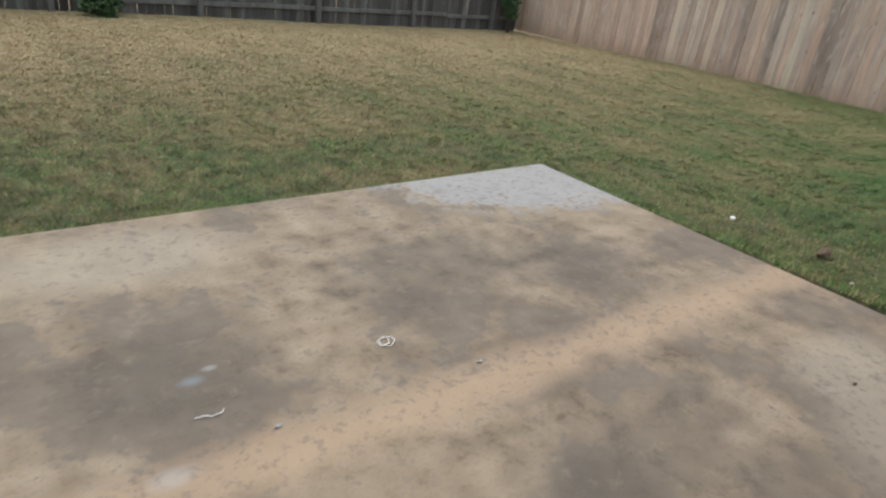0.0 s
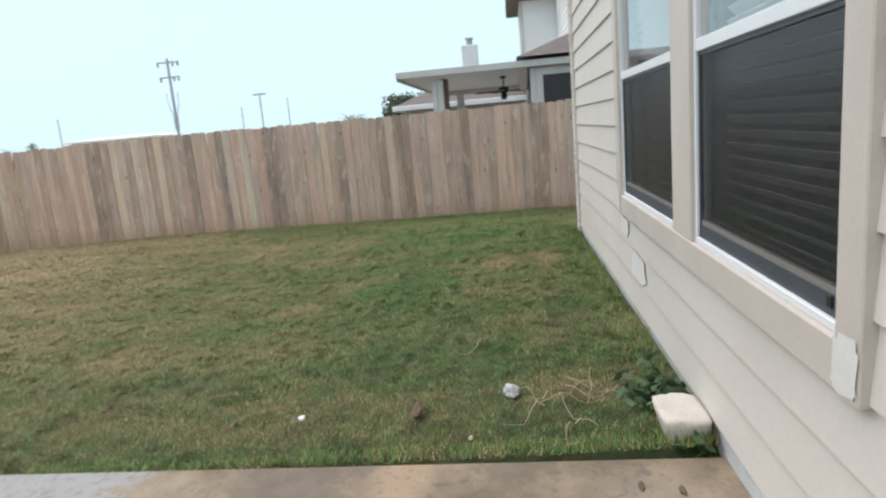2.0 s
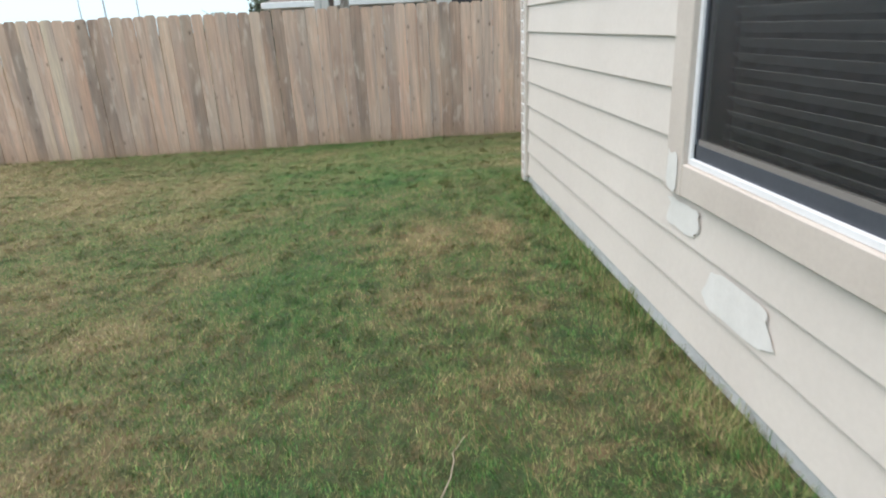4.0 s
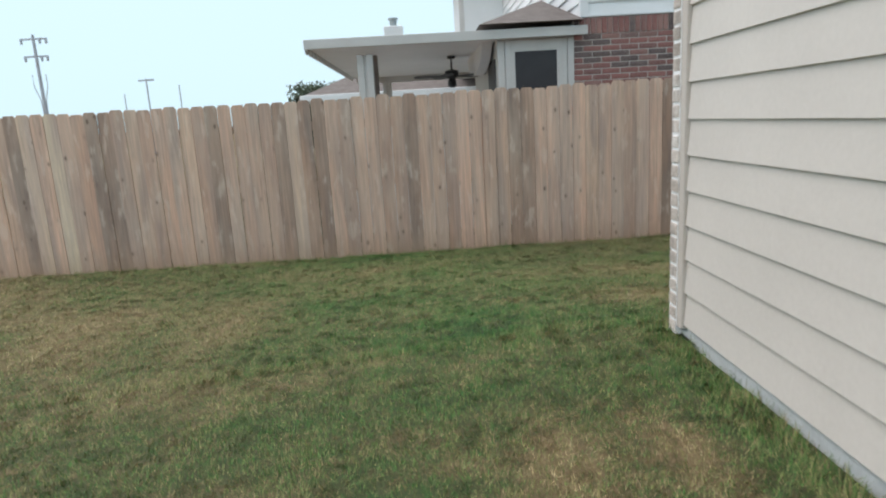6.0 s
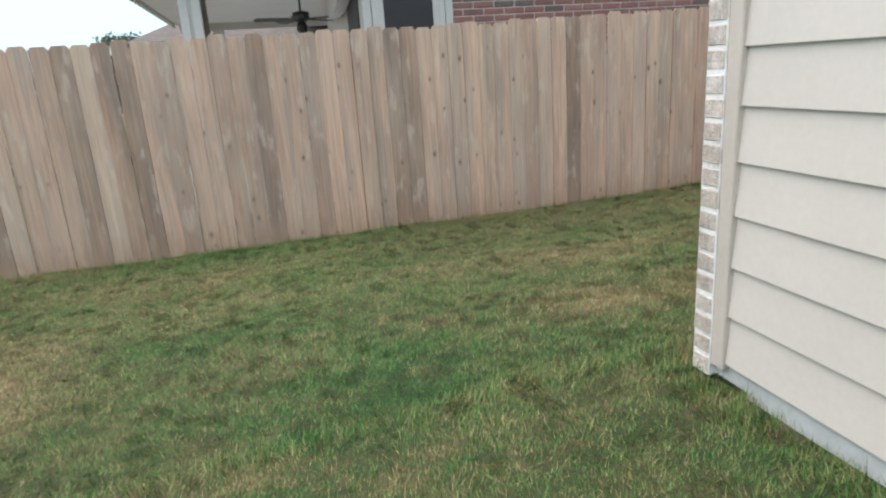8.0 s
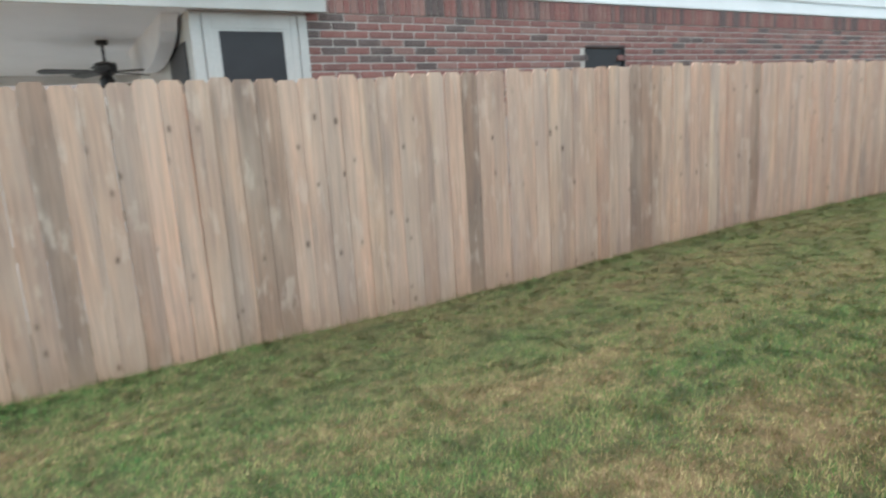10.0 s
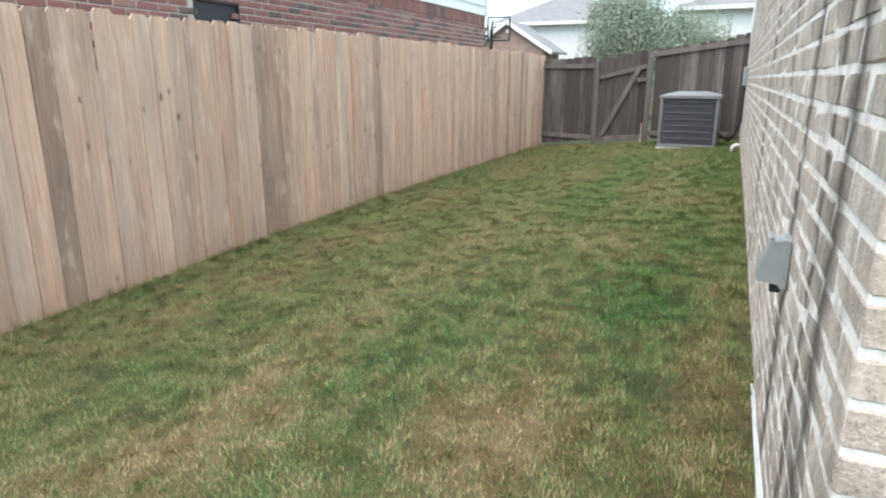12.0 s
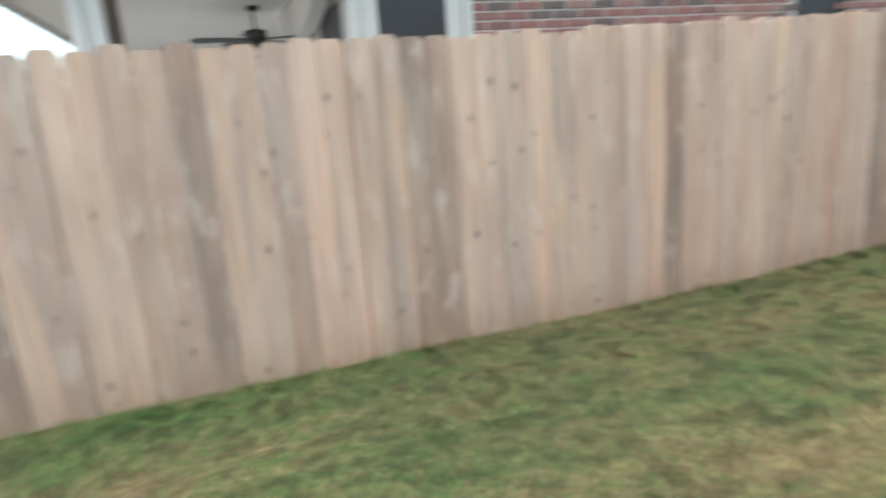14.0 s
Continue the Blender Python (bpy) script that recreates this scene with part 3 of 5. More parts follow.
def house_shell():
    w = thing("wall_north", "beige lap-sided back wall of the house with a window pair", "wall", kind="structure")
    bm = bmesh.new()
    add_box(bm, HOUSE_W, WIN["x0"], -0.16, -0.02, 0.0, HOUSE_TOP)
    add_box(bm, WIN["x1"], 0.02, -0.16, -0.02, 0.0, HOUSE_TOP)
    add_box(bm, WIN["x0"], WIN["x1"], -0.16, -0.02, 0.0, WIN["z0"])
    add_box(bm, WIN["x0"], WIN["x1"], -0.16, -0.02, WIN["z1"], HOUSE_TOP)
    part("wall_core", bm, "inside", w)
    lap, first, k = 0.1785, 0.098, 0
    while first + lap * k < HOUSE_TOP:
        z0 = first + lap * k
        z1 = min(z0 + lap + 0.02, HOUSE_TOP)
        spans = [(HOUSE_W, -0.055)]
        if z1 > WIN["z0"] + 0.12 and z0 < WIN["z1"]:
            spans = [(HOUSE_W, -5.555), (-2.685, -0.055)]
        for a, b in spans:
            bm = bmesh.new()
            prism(bm, [(-0.018, z0 - 0.004), (0.0115, z0), (0.0115, z0 + 0.003), (-0.004, z1), (-0.018, z1)], 0, a, b)
            part("siding_board", bm, "siding", w)
        k += 1
    bm = bmesh.new()
    for x, z, rx, rz in ((-2.78, 0.545, 0.13, 0.052), (-3.19, 0.362, 0.20, 0.07)):
        ring = []
        for a in np.linspace(0, 2 * math.pi, 30, endpoint=False):
            ca, sa = math.cos(a), math.sin(a)
            u = rx * math.copysign(abs(ca) ** 0.5, ca) * (1 + 0.35 * noise.noise((x * 3, ca * 2, sa * 2)))
            v = rz * math.copysign(abs(sa) ** 0.5, sa) * (1 + 0.25 * noise.noise((z * 5, sa * 2, ca * 3)))
            ring.append(bm.verts.new((x + u, 0.0135 - 0.05 * (v + rz * 0.2), z + v)))
        bm.faces.new(ring)
    part("paint_patch", bm, "touch_up", w, "white touch-up paint patches")
    e = thing("wall_east", "rough tan brick side wall with white mortar and dark streaks", "wall", kind="structure")
    e.rotation_euler = (0, 0, radians(EAST_TURN))
    bm = box_mesh(-0.14, BRICK_X - 0.0025, HOUSE_S, -0.17, 0.03, HOUSE_TOP)
    add_box(bm, 0.005, BRICK_X - 0.0025, -0.17, 0.029, 0.03, HOUSE_TOP)
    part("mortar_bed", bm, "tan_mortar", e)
    for nm, (a, b, c, d) in (("wall_recess", (HOUSE_W, HOUSE_W + 0.14, -1.7, -0.16)), ("wall_patio", (-12.0, HOUSE_W, -1.84, -1.7)), ("wall_south", (-12.0, -0.14, HOUSE_S, HOUSE_S + 0.14)), ("wall_west", (-12.0, -11.86, HOUSE_S + 0.14, -1.84))):
        solid(nm, box_mesh(a, b, c, d, -0.05, HOUSE_TOP), "siding", "plain beige house wall", "wall", "structure")
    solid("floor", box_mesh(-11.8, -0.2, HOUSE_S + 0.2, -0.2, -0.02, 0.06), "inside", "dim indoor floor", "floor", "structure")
    bm = bmesh.new()
    add_box(bm, -12.0, BRICK_X, HOUSE_S, -1.84, HOUSE_TOP, HOUSE_TOP + 0.2)
    add_box(bm, HOUSE_W, BRICK_X, -1.84, 0.012, HOUSE_TOP, HOUSE_TOP + 0.2)
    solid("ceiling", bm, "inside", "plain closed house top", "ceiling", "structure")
    bm = bmesh.new()
    add_box(bm, HOUSE_W, 0.085, -0.15, -0.006, -0.15, 0.094)
    prism_base(bm)
    solid("foundation", bm, "slab", "grey concrete foundation edge below the siding", "foundation", "structure")
    bm = bmesh.new()
    add_box(bm, -0.055, 0.035, -0.02, 0.024, 0.075, HOUSE_TOP, 0.004)
    solid("trim", bm, "trim", "beige painted corner trim board", "trim", "structure")
    return w, e


WALL_N, WALL_E = house_shell()


def paint_ring(bm, x, z, rx, rz, seed):
    """A ragged, roughly square dab of paint on the trim's face."""
    out = []
    for a in np.linspace(0, 2 * math.pi, 26, endpoint=False):
        ca, sa = math.cos(a), math.sin(a)
        wear = 1 + 0.3 * noise.noise((ca * 3, sa * 3, seed))
        out.append(bm.verts.new((x + rx * wear * math.copysign(abs(ca) ** 0.45, ca), 0.0355, z + rz * wear * math.copysign(abs(sa) ** 0.45, sa))))
    return out


def window_unit(name, x0, x1, label):
    """A single-hung vinyl window with a dark screen over the lower sash."""
    w = thing(name, label, "window", kind="structure")
    z0, rail, z1, f = 0.74, 1.465, 2.19, 0.024
    bm = bmesh.new()
    add_box(bm, x0, x0 + f, -0.04, 0.012, z0, z1, 0.003)
    add_box(bm, x1 - f, x1, -0.04, 0.012, z0, z1, 0.003)
    add_box(bm, x0 + f, x1 - f, -0.04, 0.014, z0, z0 + f, 0.003)
    add_box(bm, x0 + f, x1 - f, -0.04, 0.012, z1 - f, z1, 0.003)
    part("window_frame", bm, "white_vinyl", w)
    part("meeting_rail", box_mesh(x0 + f, x1 - f, -0.035, 0.011, rail - 0.022, rail + 0.022, 0.003), "white_vinyl", w)
    up = part("upper_pane", box_mesh(x0 + f, x1 - f, -0.012, -0.008, rail + 0.022, z1 - f), "glass", w)
    lo = part("lower_pane", box_mesh(x0 + f, x1 - f, -0.03, -0.026, z0 + f, rail - 0.022), "glass", w)
    up.visible_shadow = lo.visible_shadow = False
    part("insect_screen", box_mesh(x0 + f + 0.012, x1 - f - 0.012, -0.004, -0.002, z0 + f + 0.012, rail - 0.034), "screen", w, "dark insect screen")
    bm = bmesh.new()
    for a, b, c, d in ((x0 + f, x0 + f + 0.014, z0 + f, rail - 0.022), (x1 - f - 0.014, x1 - f, z0 + f, rail - 0.022), (x0 + f, x1 - f, z0 + f, z0 + f + 0.05), (x0 + f, x1 - f, rail - 0.036, rail - 0.022)):
        add_box(bm, a, b, -0.010, 0.002, c, d)
    part("screen_frame", bm, "ac_dark", w, "dark grey screen frame")
    part("latch", box_mesh(x0 + f + 0.045, x0 + f + 0.065, 0.002, 0.009, z0 + f + 0.02, z0 + f + 0.05, 0.002), "black_metal", w)
    b = thing("window_blind", "lowered horizontal blind behind the window glass", "blind", group="blinds in the back windows")
    slat = to_mesh("slat", box_mesh(x0 + f + 0.01, x1 - f - 0.01, -0.025, 0.025, -0.0015, 0.0015), "blind")
    for k in range(29):
        piece("slat", slat, b, pose(0, -0.115, z0 + 0.03 + 0.047 * k, 38))
    return w


window_unit("window_1", -5.48, -4.365, "white vinyl window with dark screen and blinds")
window_unit("window_2", -4.085, -2.79, "white vinyl window with dark screen and blinds")
bm = bmesh.new()
add_box(bm, -5.585, -5.48, -0.016, 0.032, 0.622, 2.31, 0.004)
add_box(bm, -2.79, -2.66, -0.016, 0.032, 0.622, 2.31, 0.004)
add_box(bm, -5.48, -2.79, -0.016, 0.030, 0.625, 0.74, 0.004)
add_box(bm, -5.48, -2.79, -0.016, 0.030, 2.19, 2.31, 0.004)
add_box(bm, -4.365, -4.085, -0.016, 0.028, 0.74, 2.19, 0.004)
trim_w = solid("trim", bm, "trim", "beige painted window trim boards, chipped at the corner", "trim", "structure")
bm = bmesh.new()
ring = paint_ring(bm, -5.53, 0.7, 0.05, 0.066, 1)
bm.faces.new(ring)
part("paint_patch", bm, "touch_up", trim_w, "white touch-up paint")


# ---- the new fence ----
def board_mesh(w, h, t, ear, material="new_fence"):
    bm = bmesh.new()
    prism(bm, [(-w / 2, 0), (w / 2, 0), (w / 2, h - ear), (w / 2 - ear * 0.8, h), (-w / 2 + ear * 0.8, h), (-w / 2, h - ear)], 0, -t / 2, t / 2)
    return to_mesh("fence_board", bm, material)


def new_fence():
    rng = random.Random(7)
    f = thing("wooden_fence", "new pale pine privacy fence with dog-eared boards", "fence", kind="structure")
    sizes = ((0.1405, 1.785), (0.139, 1.80), (0.1415, 1.78), (0.138, 1.79), (0.140, 1.805))
    mid, dark, light = ([board_mesh(w, h, 0.016, 0.028, m) for w, h in sizes] for m in ("new_fence", "new_fence_dark", "new_fence_light"))
    dark_at = (0.14, 0.29, 2.45, 2.6, 2.9, -3.4, -3.55, -5.1, 4.9, 6.4, 8.0, 8.15, 10.2, 3.6, -1.4)
    light_at = (-0.88, 0.85, 3.3, -2.2, -3.1, 5.6, 7.3, 9.1, -4.4, -6.3)
    y = GATE_Y + 0.05
    while y < OLD_Y - 0.05:
        z = ground_z(FENCE_X, y) - 0.03 + rng.uniform(-0.012, 0.012)
        z = 0.5 * z + 0.5 * (-0.26 if y > -1 else -0.22)
        near = lambda some: any(abs(y - c) < 0.073 for c in some)
        pool = dark if near(dark_at) else light if near(light_at) else mid if rng.random() < 0.72 else light if rng.random() < 0.6 else dark
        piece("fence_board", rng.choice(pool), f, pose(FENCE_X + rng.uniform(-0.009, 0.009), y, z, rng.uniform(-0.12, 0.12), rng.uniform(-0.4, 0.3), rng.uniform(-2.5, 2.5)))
        y += 0.1438 + rng.uniform(-0.001, 0.0012)
    for h in (0.12, 0.85, 1.5):
        part("rail", box_mesh(FENCE_X + 0.016, FENCE_X + 0.054, GATE_Y, OLD_Y, h - 0.3, h - 0.21), "new_fence", f)
    y = GATE_Y + 0.2
    while y < OLD_Y:
        part("post", box_mesh(FENCE_X + 0.054, FENCE_X + 0.144, y - 0.045, y + 0.045, -0.5, 1.45), "new_fence", f)
        y += 2.4


new_fence()


# ---- the old fences ----
def old_fence():
    rng = random.Random(11)
    f = thing("old_wooden_fence", "old dark grey weathered fence with rails and posts", "fence", kind="structure")
    me = []
    for w, h in ((0.14, 1.83), (0.135, 1.80), (0.142, 1.86)):
        bm = bmesh.new()
        prism(bm, [(-w / 2, 0), (w / 2, 0), (w / 2, h - 0.02), (w / 2 - 0.02, h), (-w / 2 + 0.02, h), (-w / 2, h - 0.02)], 1, -0.008, 0.008)
        me.append(to_mesh("fence_board", bm, "old_fence"))
    x = -12.5
    while x < FENCE_X:
        piece("fence_board", rng.choice(me), f, pose(x, OLD_Y + 0.012, -0.42 + rng.uniform(-0.02, 0.02), 0, rng.uniform(-0.6, 0.6), rng.uniform(-2, 2)))
        x += 0.143 + rng.uniform(0, 0.006)
    for h in (-0.09, 0.52, 1.18):
        for a in range(7):
            x0 = -12.3 + 2.33 * a
            bm = bmesh.new()
            beam(bm, (x0, OLD_Y - 0.02, h + rng.uniform(-0.03, 0.03)), (x0 + 2.33, OLD_Y - 0.02, h + rng.uniform(-0.03, 0.03)), 0.035, 0.085, 0.003)
            part("rail", bm, "old_rail", f)
    for a in range(7):
        x0 = -10.95 + 2.33 * a
        part("post", box_mesh(x0 - 0.045, x0 + 0.045, OLD_Y - 0.13, OLD_Y - 0.04, -0.6, 1.35, 0.004), "old_rail", f)
    # side towards the west closes the yard
    w = thing("old_wooden_fence", "old dark grey weathered side fence", "fence", kind="structure")
    y = -1.6
    bm2 = bmesh.new()
    prism(bm2, [(-0.07, 0), (0.07, 0), (0.07, 1.8), (0.05, 1.83), (-0.05, 1.83), (-0.07, 1.8)], 0, -0.008, 0.008)
    side = to_mesh("fence_board", bm2, "old_fence")
    while y < OLD_Y:
        piece("fence_board", side, w, pose(-12.4, y, -0.35, 0, 0, rng.uniform(-2, 2)))
        y += 0.145
    return f


old_fence()


def gate_fence():
    """The grey cross fence with a sagging gate at the end of the side yard."""
    rng = random.Random(5)
    yb = GATE_Y

    def boards(parent, x0, x1, b0, b1, t0, t1):
        x = x0 + 0.07
        while x < x1 - 0.04:
            k = (x - x0) / (x1 - x0)
            z0, z1 = b0 + (b1 - b0) * k + rng.uniform(-0.015, 0.015), t0 + (t1 - t0) * k + rng.uniform(-0.03, 0.02)
            bm = bmesh.new()
            w = rng.uniform(0.0685, 0.0735)
            prism(bm, [(x - w, z0), (x + w, z0), (x + w, z1 - 0.025), (x + w - 0.02, z1), (x - w + 0.02, z1), (x - w, z1 - 0.025)], 1, yb - 0.02 + rng.uniform(-0.008, 0.008), yb + 0.008)
            part("fence_board", bm, "old_fence", parent)
            x += 0.143

    def bars(parent, name, *ends):
        for a, b, w in ends:
            bm = bmesh.new()
            beam(bm, (a[0], yb + 0.03, a[1]), (b[0], yb + 0.03, b[1]), 0.038, w, 0.003)
            part(name, bm, "old_rail", parent)

    f = thing("old_cross_fence", "old grey weathered fence across the side yard", "fence", kind="structure")
    boards(f, 2.90, 3.90, 0.0, -0.1, 1.55, 1.54)
    bars(f, "rail", ((2.92, 1.38), (3.9, 1.385), 0.085), ((2.92, 0.05), (3.9, 0.09), 0.085))
    boards(f, 0.10, 1.88, 0.08, 0.06, 1.93, 1.64)
    bars(f, "rail", ((0.15, 1.80), (1.9, 1.57), 0.085), ((0.15, 0.2), (1.9, 0.17), 0.085))
    for x, z in ((2.86, 1.46), (1.9, 1.56)):
        part("post", box_mesh(x - 0.045, x + 0.045, yb + 0.01, yb + 0.10, -0.3, z, 0.004), "old_rail", f)
    g = thing("wooden_gate", "sagging grey wooden gate with a diagonal brace", "gate")
    boards(g, 1.96, 2.82, 0.05, 0.0, 1.66, 1.53)
    bars(g, "rail", ((1.96, 1.38), (2.80, 1.17), 0.075), ((1.96, 0.10), (2.80, 0.03), 0.085))
    bm = bmesh.new()
    beam(bm, (2.72, yb + 0.06, 0.10), (2.08, yb + 0.06, 1.36), 0.022, 0.085, 0.003)
    part("brace", bm, "old_rail", g)
    bm = bmesh.new()
    beam(bm, (1.93, yb + 0.055, 1.15), (2.12, yb + 0.055, 1.13), 0.02, 0.07, 0.003)
    part("latch_board", bm, "old_rail", g)


gate_fence()

bm = bmesh.new()
ring = paint_ring(bm, -2.72, 0.7, 0.045, 0.07, 7)
bm.faces.new(ring)
part("paint_patch", bm, "touch_up", trim_w, "white touch-up paint")


# ---- side yard things ----
def air_conditioner():
    a = thing("air_conditioner", "grey outdoor condenser unit with dark louvred sides on a pad", "air conditioner", (1.06, -10.42, 0.06))
    x0, x1, y0, y1, z0, z1 = 0.62, 1.51, -10.85, -10.0, 0.10, 0.86
    part("pad", box_mesh(0.605, 1.525, -10.87, -9.985, -0.05, 0.075, 0.01), "slab", a)
    part("base_pan", box_mesh(x0, x1, y0, y1, 0.075, 0.125, 0.008), "ac_case", a)
    for x, y in ((x0, y0), (x1 - 0.052, y0), (x0, y1 - 0.052), (x1 - 0.052, y1 - 0.052)):
        part("corner_post", box_mesh(x, x + 0.052, y, y + 0.052, 0.125, 0.85, 0.016), "ac_case", a)
    part("coil", box_mesh(x0 + 0.03, x1 - 0.03, y0 + 0.03, y1 - 0.03, 0.125, 0.85), "ac_dark", a)
    for k in range(26):
        z = 0.14 + k * 0.027
        bm = bmesh.new()
        for s in (0, 1):
            u = y1 - 0.004 if s == 0 else y0 + 0.004
            prism(bm, [(u, z), (u - 0.018 if s == 0 else u + 0.018, z + 0.021), (u - 0.015 if s == 0 else u + 0.015, z + 0.024), (u + (0.002 if s == 0 else -0.002), z + 0.005)], 0, x0 + 0.05, x1 - 0.05)
        for s in (0, 1):
            u = x1 - 0.004 if s == 0 else x0 + 0.004
            prism(bm, [(u, z), (u - 0.018 if s == 0 else u + 0.018, z + 0.021), (u - 0.015 if s == 0 else u + 0.015, z + 0.024), (u + (0.002 if s == 0 else -0.002), z + 0.005)], 1, y0 + 0.05, y1 - 0.05)
        part("louvre", bm, "ac_dark", a)
    for k in (1.5, 3.5, 5.5, 7.5, 9.5, 11.5, 13):
        bm = bmesh.new()
        beam(bm, (x0 + 0.09, y1 + 0.001, 0.15 + k * 0.05), (x1 - 0.09, y1 + 0.001, 0.15 + k * 0.05), 0.006, 0.006)
        part("guard_wire", bm, "ac_case", a)
    bm = bmesh.new()
    lo = [bm.verts.new((x, y, 0.85)) for x, y in ((x0 - 0.015, y0 - 0.015), (x1 + 0.015, y0 - 0.015), (x1 + 0.015, y1 + 0.015), (x0 - 0.015, y1 + 0.015))]
    mid = [bm.verts.new((v.co.x, v.co.y, 0.895)) for v in lo]
    cx, cy = (x0 + x1) / 2, (y0 + y1) / 2
    top = [bm.verts.new((cx + (v.co.x - cx) * 0.45, cy + (v.co.y - cy) * 0.45, 0.955)) for v in lo]
    for p, q in ((lo, mid), (mid, top)):
        for k in range(4):
            bm.faces.new((p[k], p[(k + 1) % 4], q[(k + 1) % 4], q[k]))
    bm.faces.new(top)
    bm.faces.new(lo[::-1])
    part("lid", bm, "ac_case", a)
    bm = bmesh.new()
    for r in (0.08, 0.14, 0.2):
        tube(bm, [(cx + r * math.cos(t), cy + r * math.sin(t), 0.962) for t in np.linspace(0, 2 * math.pi, 17)], 0.004, 5)
    part("fan_guard", bm, "black_metal", a)


air_conditioner()


def outlet_box():
    wx = east_x(-0.93)
    o = thing("outlet_box", "grey weatherproof outlet cover on the brick wall", "outlet", (wx, -0.93, 0.66))
    part("back_plate", box_mesh(wx, wx + 0.02, -0.975, -0.885, 0.595, 0.735, 0.004), "box_grey", o)
    bm = bmesh.new()
    x = wx + 0.02
    prism(bm, [(x, 0.605), (x + 0.055, 0.612), (x + 0.06, 0.63), (x + 0.03, 0.725), (x, 0.73)], 1, -0.97, -0.89)
    part("hinged_cover", bm, "box_grey", o)
    bm = bmesh.new()
    tube(bm, [(x + 0.028, -0.968, 0.731), (x + 0.028, -0.892, 0.731)], 0.005, 8)
    part("hinge", bm, "box_grey", o)
    part("cord_plug", box_mesh(wx + 0.012, wx + 0.04, -0.945, -0.915, 0.575, 0.606, 0.004), "black_metal", o)


outlet_box()


def wall_utilities():
    wx = east_x(-9.8)
    u = thing("utility_box", "grey electrical disconnect box on the side wall", "electrical box", (wx, -10.0, 1.1))
    part("case", box_mesh(wx, wx + 0.07, -10.1, -9.88, 1.05, 1.32, 0.008), "box_grey", u)
    bm = bmesh.new()
    tube(bm, [(wx + 0.03, -10.0, 1.05), (wx + 0.03, -10.0, 0.5), (wx + 0.1, -10.02, 0.3), (0.45, -10.1, 0.2), (0.5, -10.3, 0.22), (0.63, -10.4, 0.3)], 0.018, 8)
    part("conduit", bm, "black_metal", u)
    p = thing("drain_pipe", "white plastic drain elbow at the wall", "pipe", (wx + 0.05, -9.4, 0.2))
    bm = bmesh.new()
    tube(bm, [(wx - 0.01, -9.4, 0.2), (wx + 0.05, -9.4, 0.2), (wx + 0.085, -9.4, 0.185), (wx + 0.1, -9.4, 0.15), (wx + 0.1, -9.4, 0.08)], 0.03, 10)
    part("elbow", bm, "white_plastic", p, smooth=True)
    s = thing("wooden_stake", "short pale wooden stake in the grass", "stake", (1.97, -11.3, 0.0))
    bm = bmesh.new()
    beam(bm, (1.97, -11.38, -0.1), (1.96, -11.38, 0.36), 0.03, 0.03, 0.003)
    part("shaft", bm, "twig", s)


wall_utilities()


# ---- patio-edge things ----
def rough_stone(name, label, category, material, at, size, seed, flat=0.0):
    bm = bmesh.new()
    bmesh.ops.create_icosphere(bm, subdivisions=3, radius=0.5)
    for v in bm.verts:
        d = 1 + 0.45 * noise.noise(v.co * 2.3 + Vector((seed, seed * 2, 0))) + 0.15 * noise.noise(v.co * 7 + Vector((0, seed, 0)))
        v.co = Vector((v.co.x * size[0], v.co.y * size[1], max(v.co.z, -0.32) * size[2])) * d + Vector(at)
    return solid(name, bm, material, label, category)


def splash_block():
    b = bmesh.new()
    vs = add_box(b, -4.61, -4.36, 0.018, 0.20, 0.0, 0.12)
    for v in vs[:4]:
        v.co.x += 0.03 if v.co.x < -4.4 else -0.03
        v.co.y += 0.03 if v.co.y < 0.1 else -0.03
    bmesh.ops.subdivide_edges(b, edges=list(b.edges), cuts=7, use_grid_fill=True)
    for _ in range(3):
        bmesh.ops.smooth_vert(b, verts=list(b.verts), factor=0.5, use_axis_x=True, use_axis_y=True, use_axis_z=True)
    for v in b.verts:
        v.co += Vector((1, 1, 0.8)) * (0.016 * noise.noise(v.co * 9) + 0.005 * noise.noise(v.co * 34))
        v.co.z = max(v.co.z, 0.001)
    return solid("limestone_block", b, "stone", "cream limestone block on the patio edge beside the wall", "stone", smooth=True)


splash_block()
rough_stone("rock", "pale grey broken rock lying in the grass", "rock", "rock", (-4.08, 0.76, 0.03), (0.10, 0.08, 0.065), 3.0)
rough_stone("bark_chunk", "brown chunk of bark in the grass", "bark", "bark_chunk", (-4.25, 1.18, 0.025), (0.12, 0.06, 0.05), 8.0)
rough_stone("bottle_cap", "small white plastic cap in the grass", "cap", "white_plastic", (-4.30, 1.70, 0.035), (0.03, 0.03, 0.02), 1.0)
rough_stone("dry_leaf", "small orange dry leaf by the patio edge", "leaf", "twig", (-4.5, 0.93, 0.02), (0.04, 0.02, 0.01), 2.0)


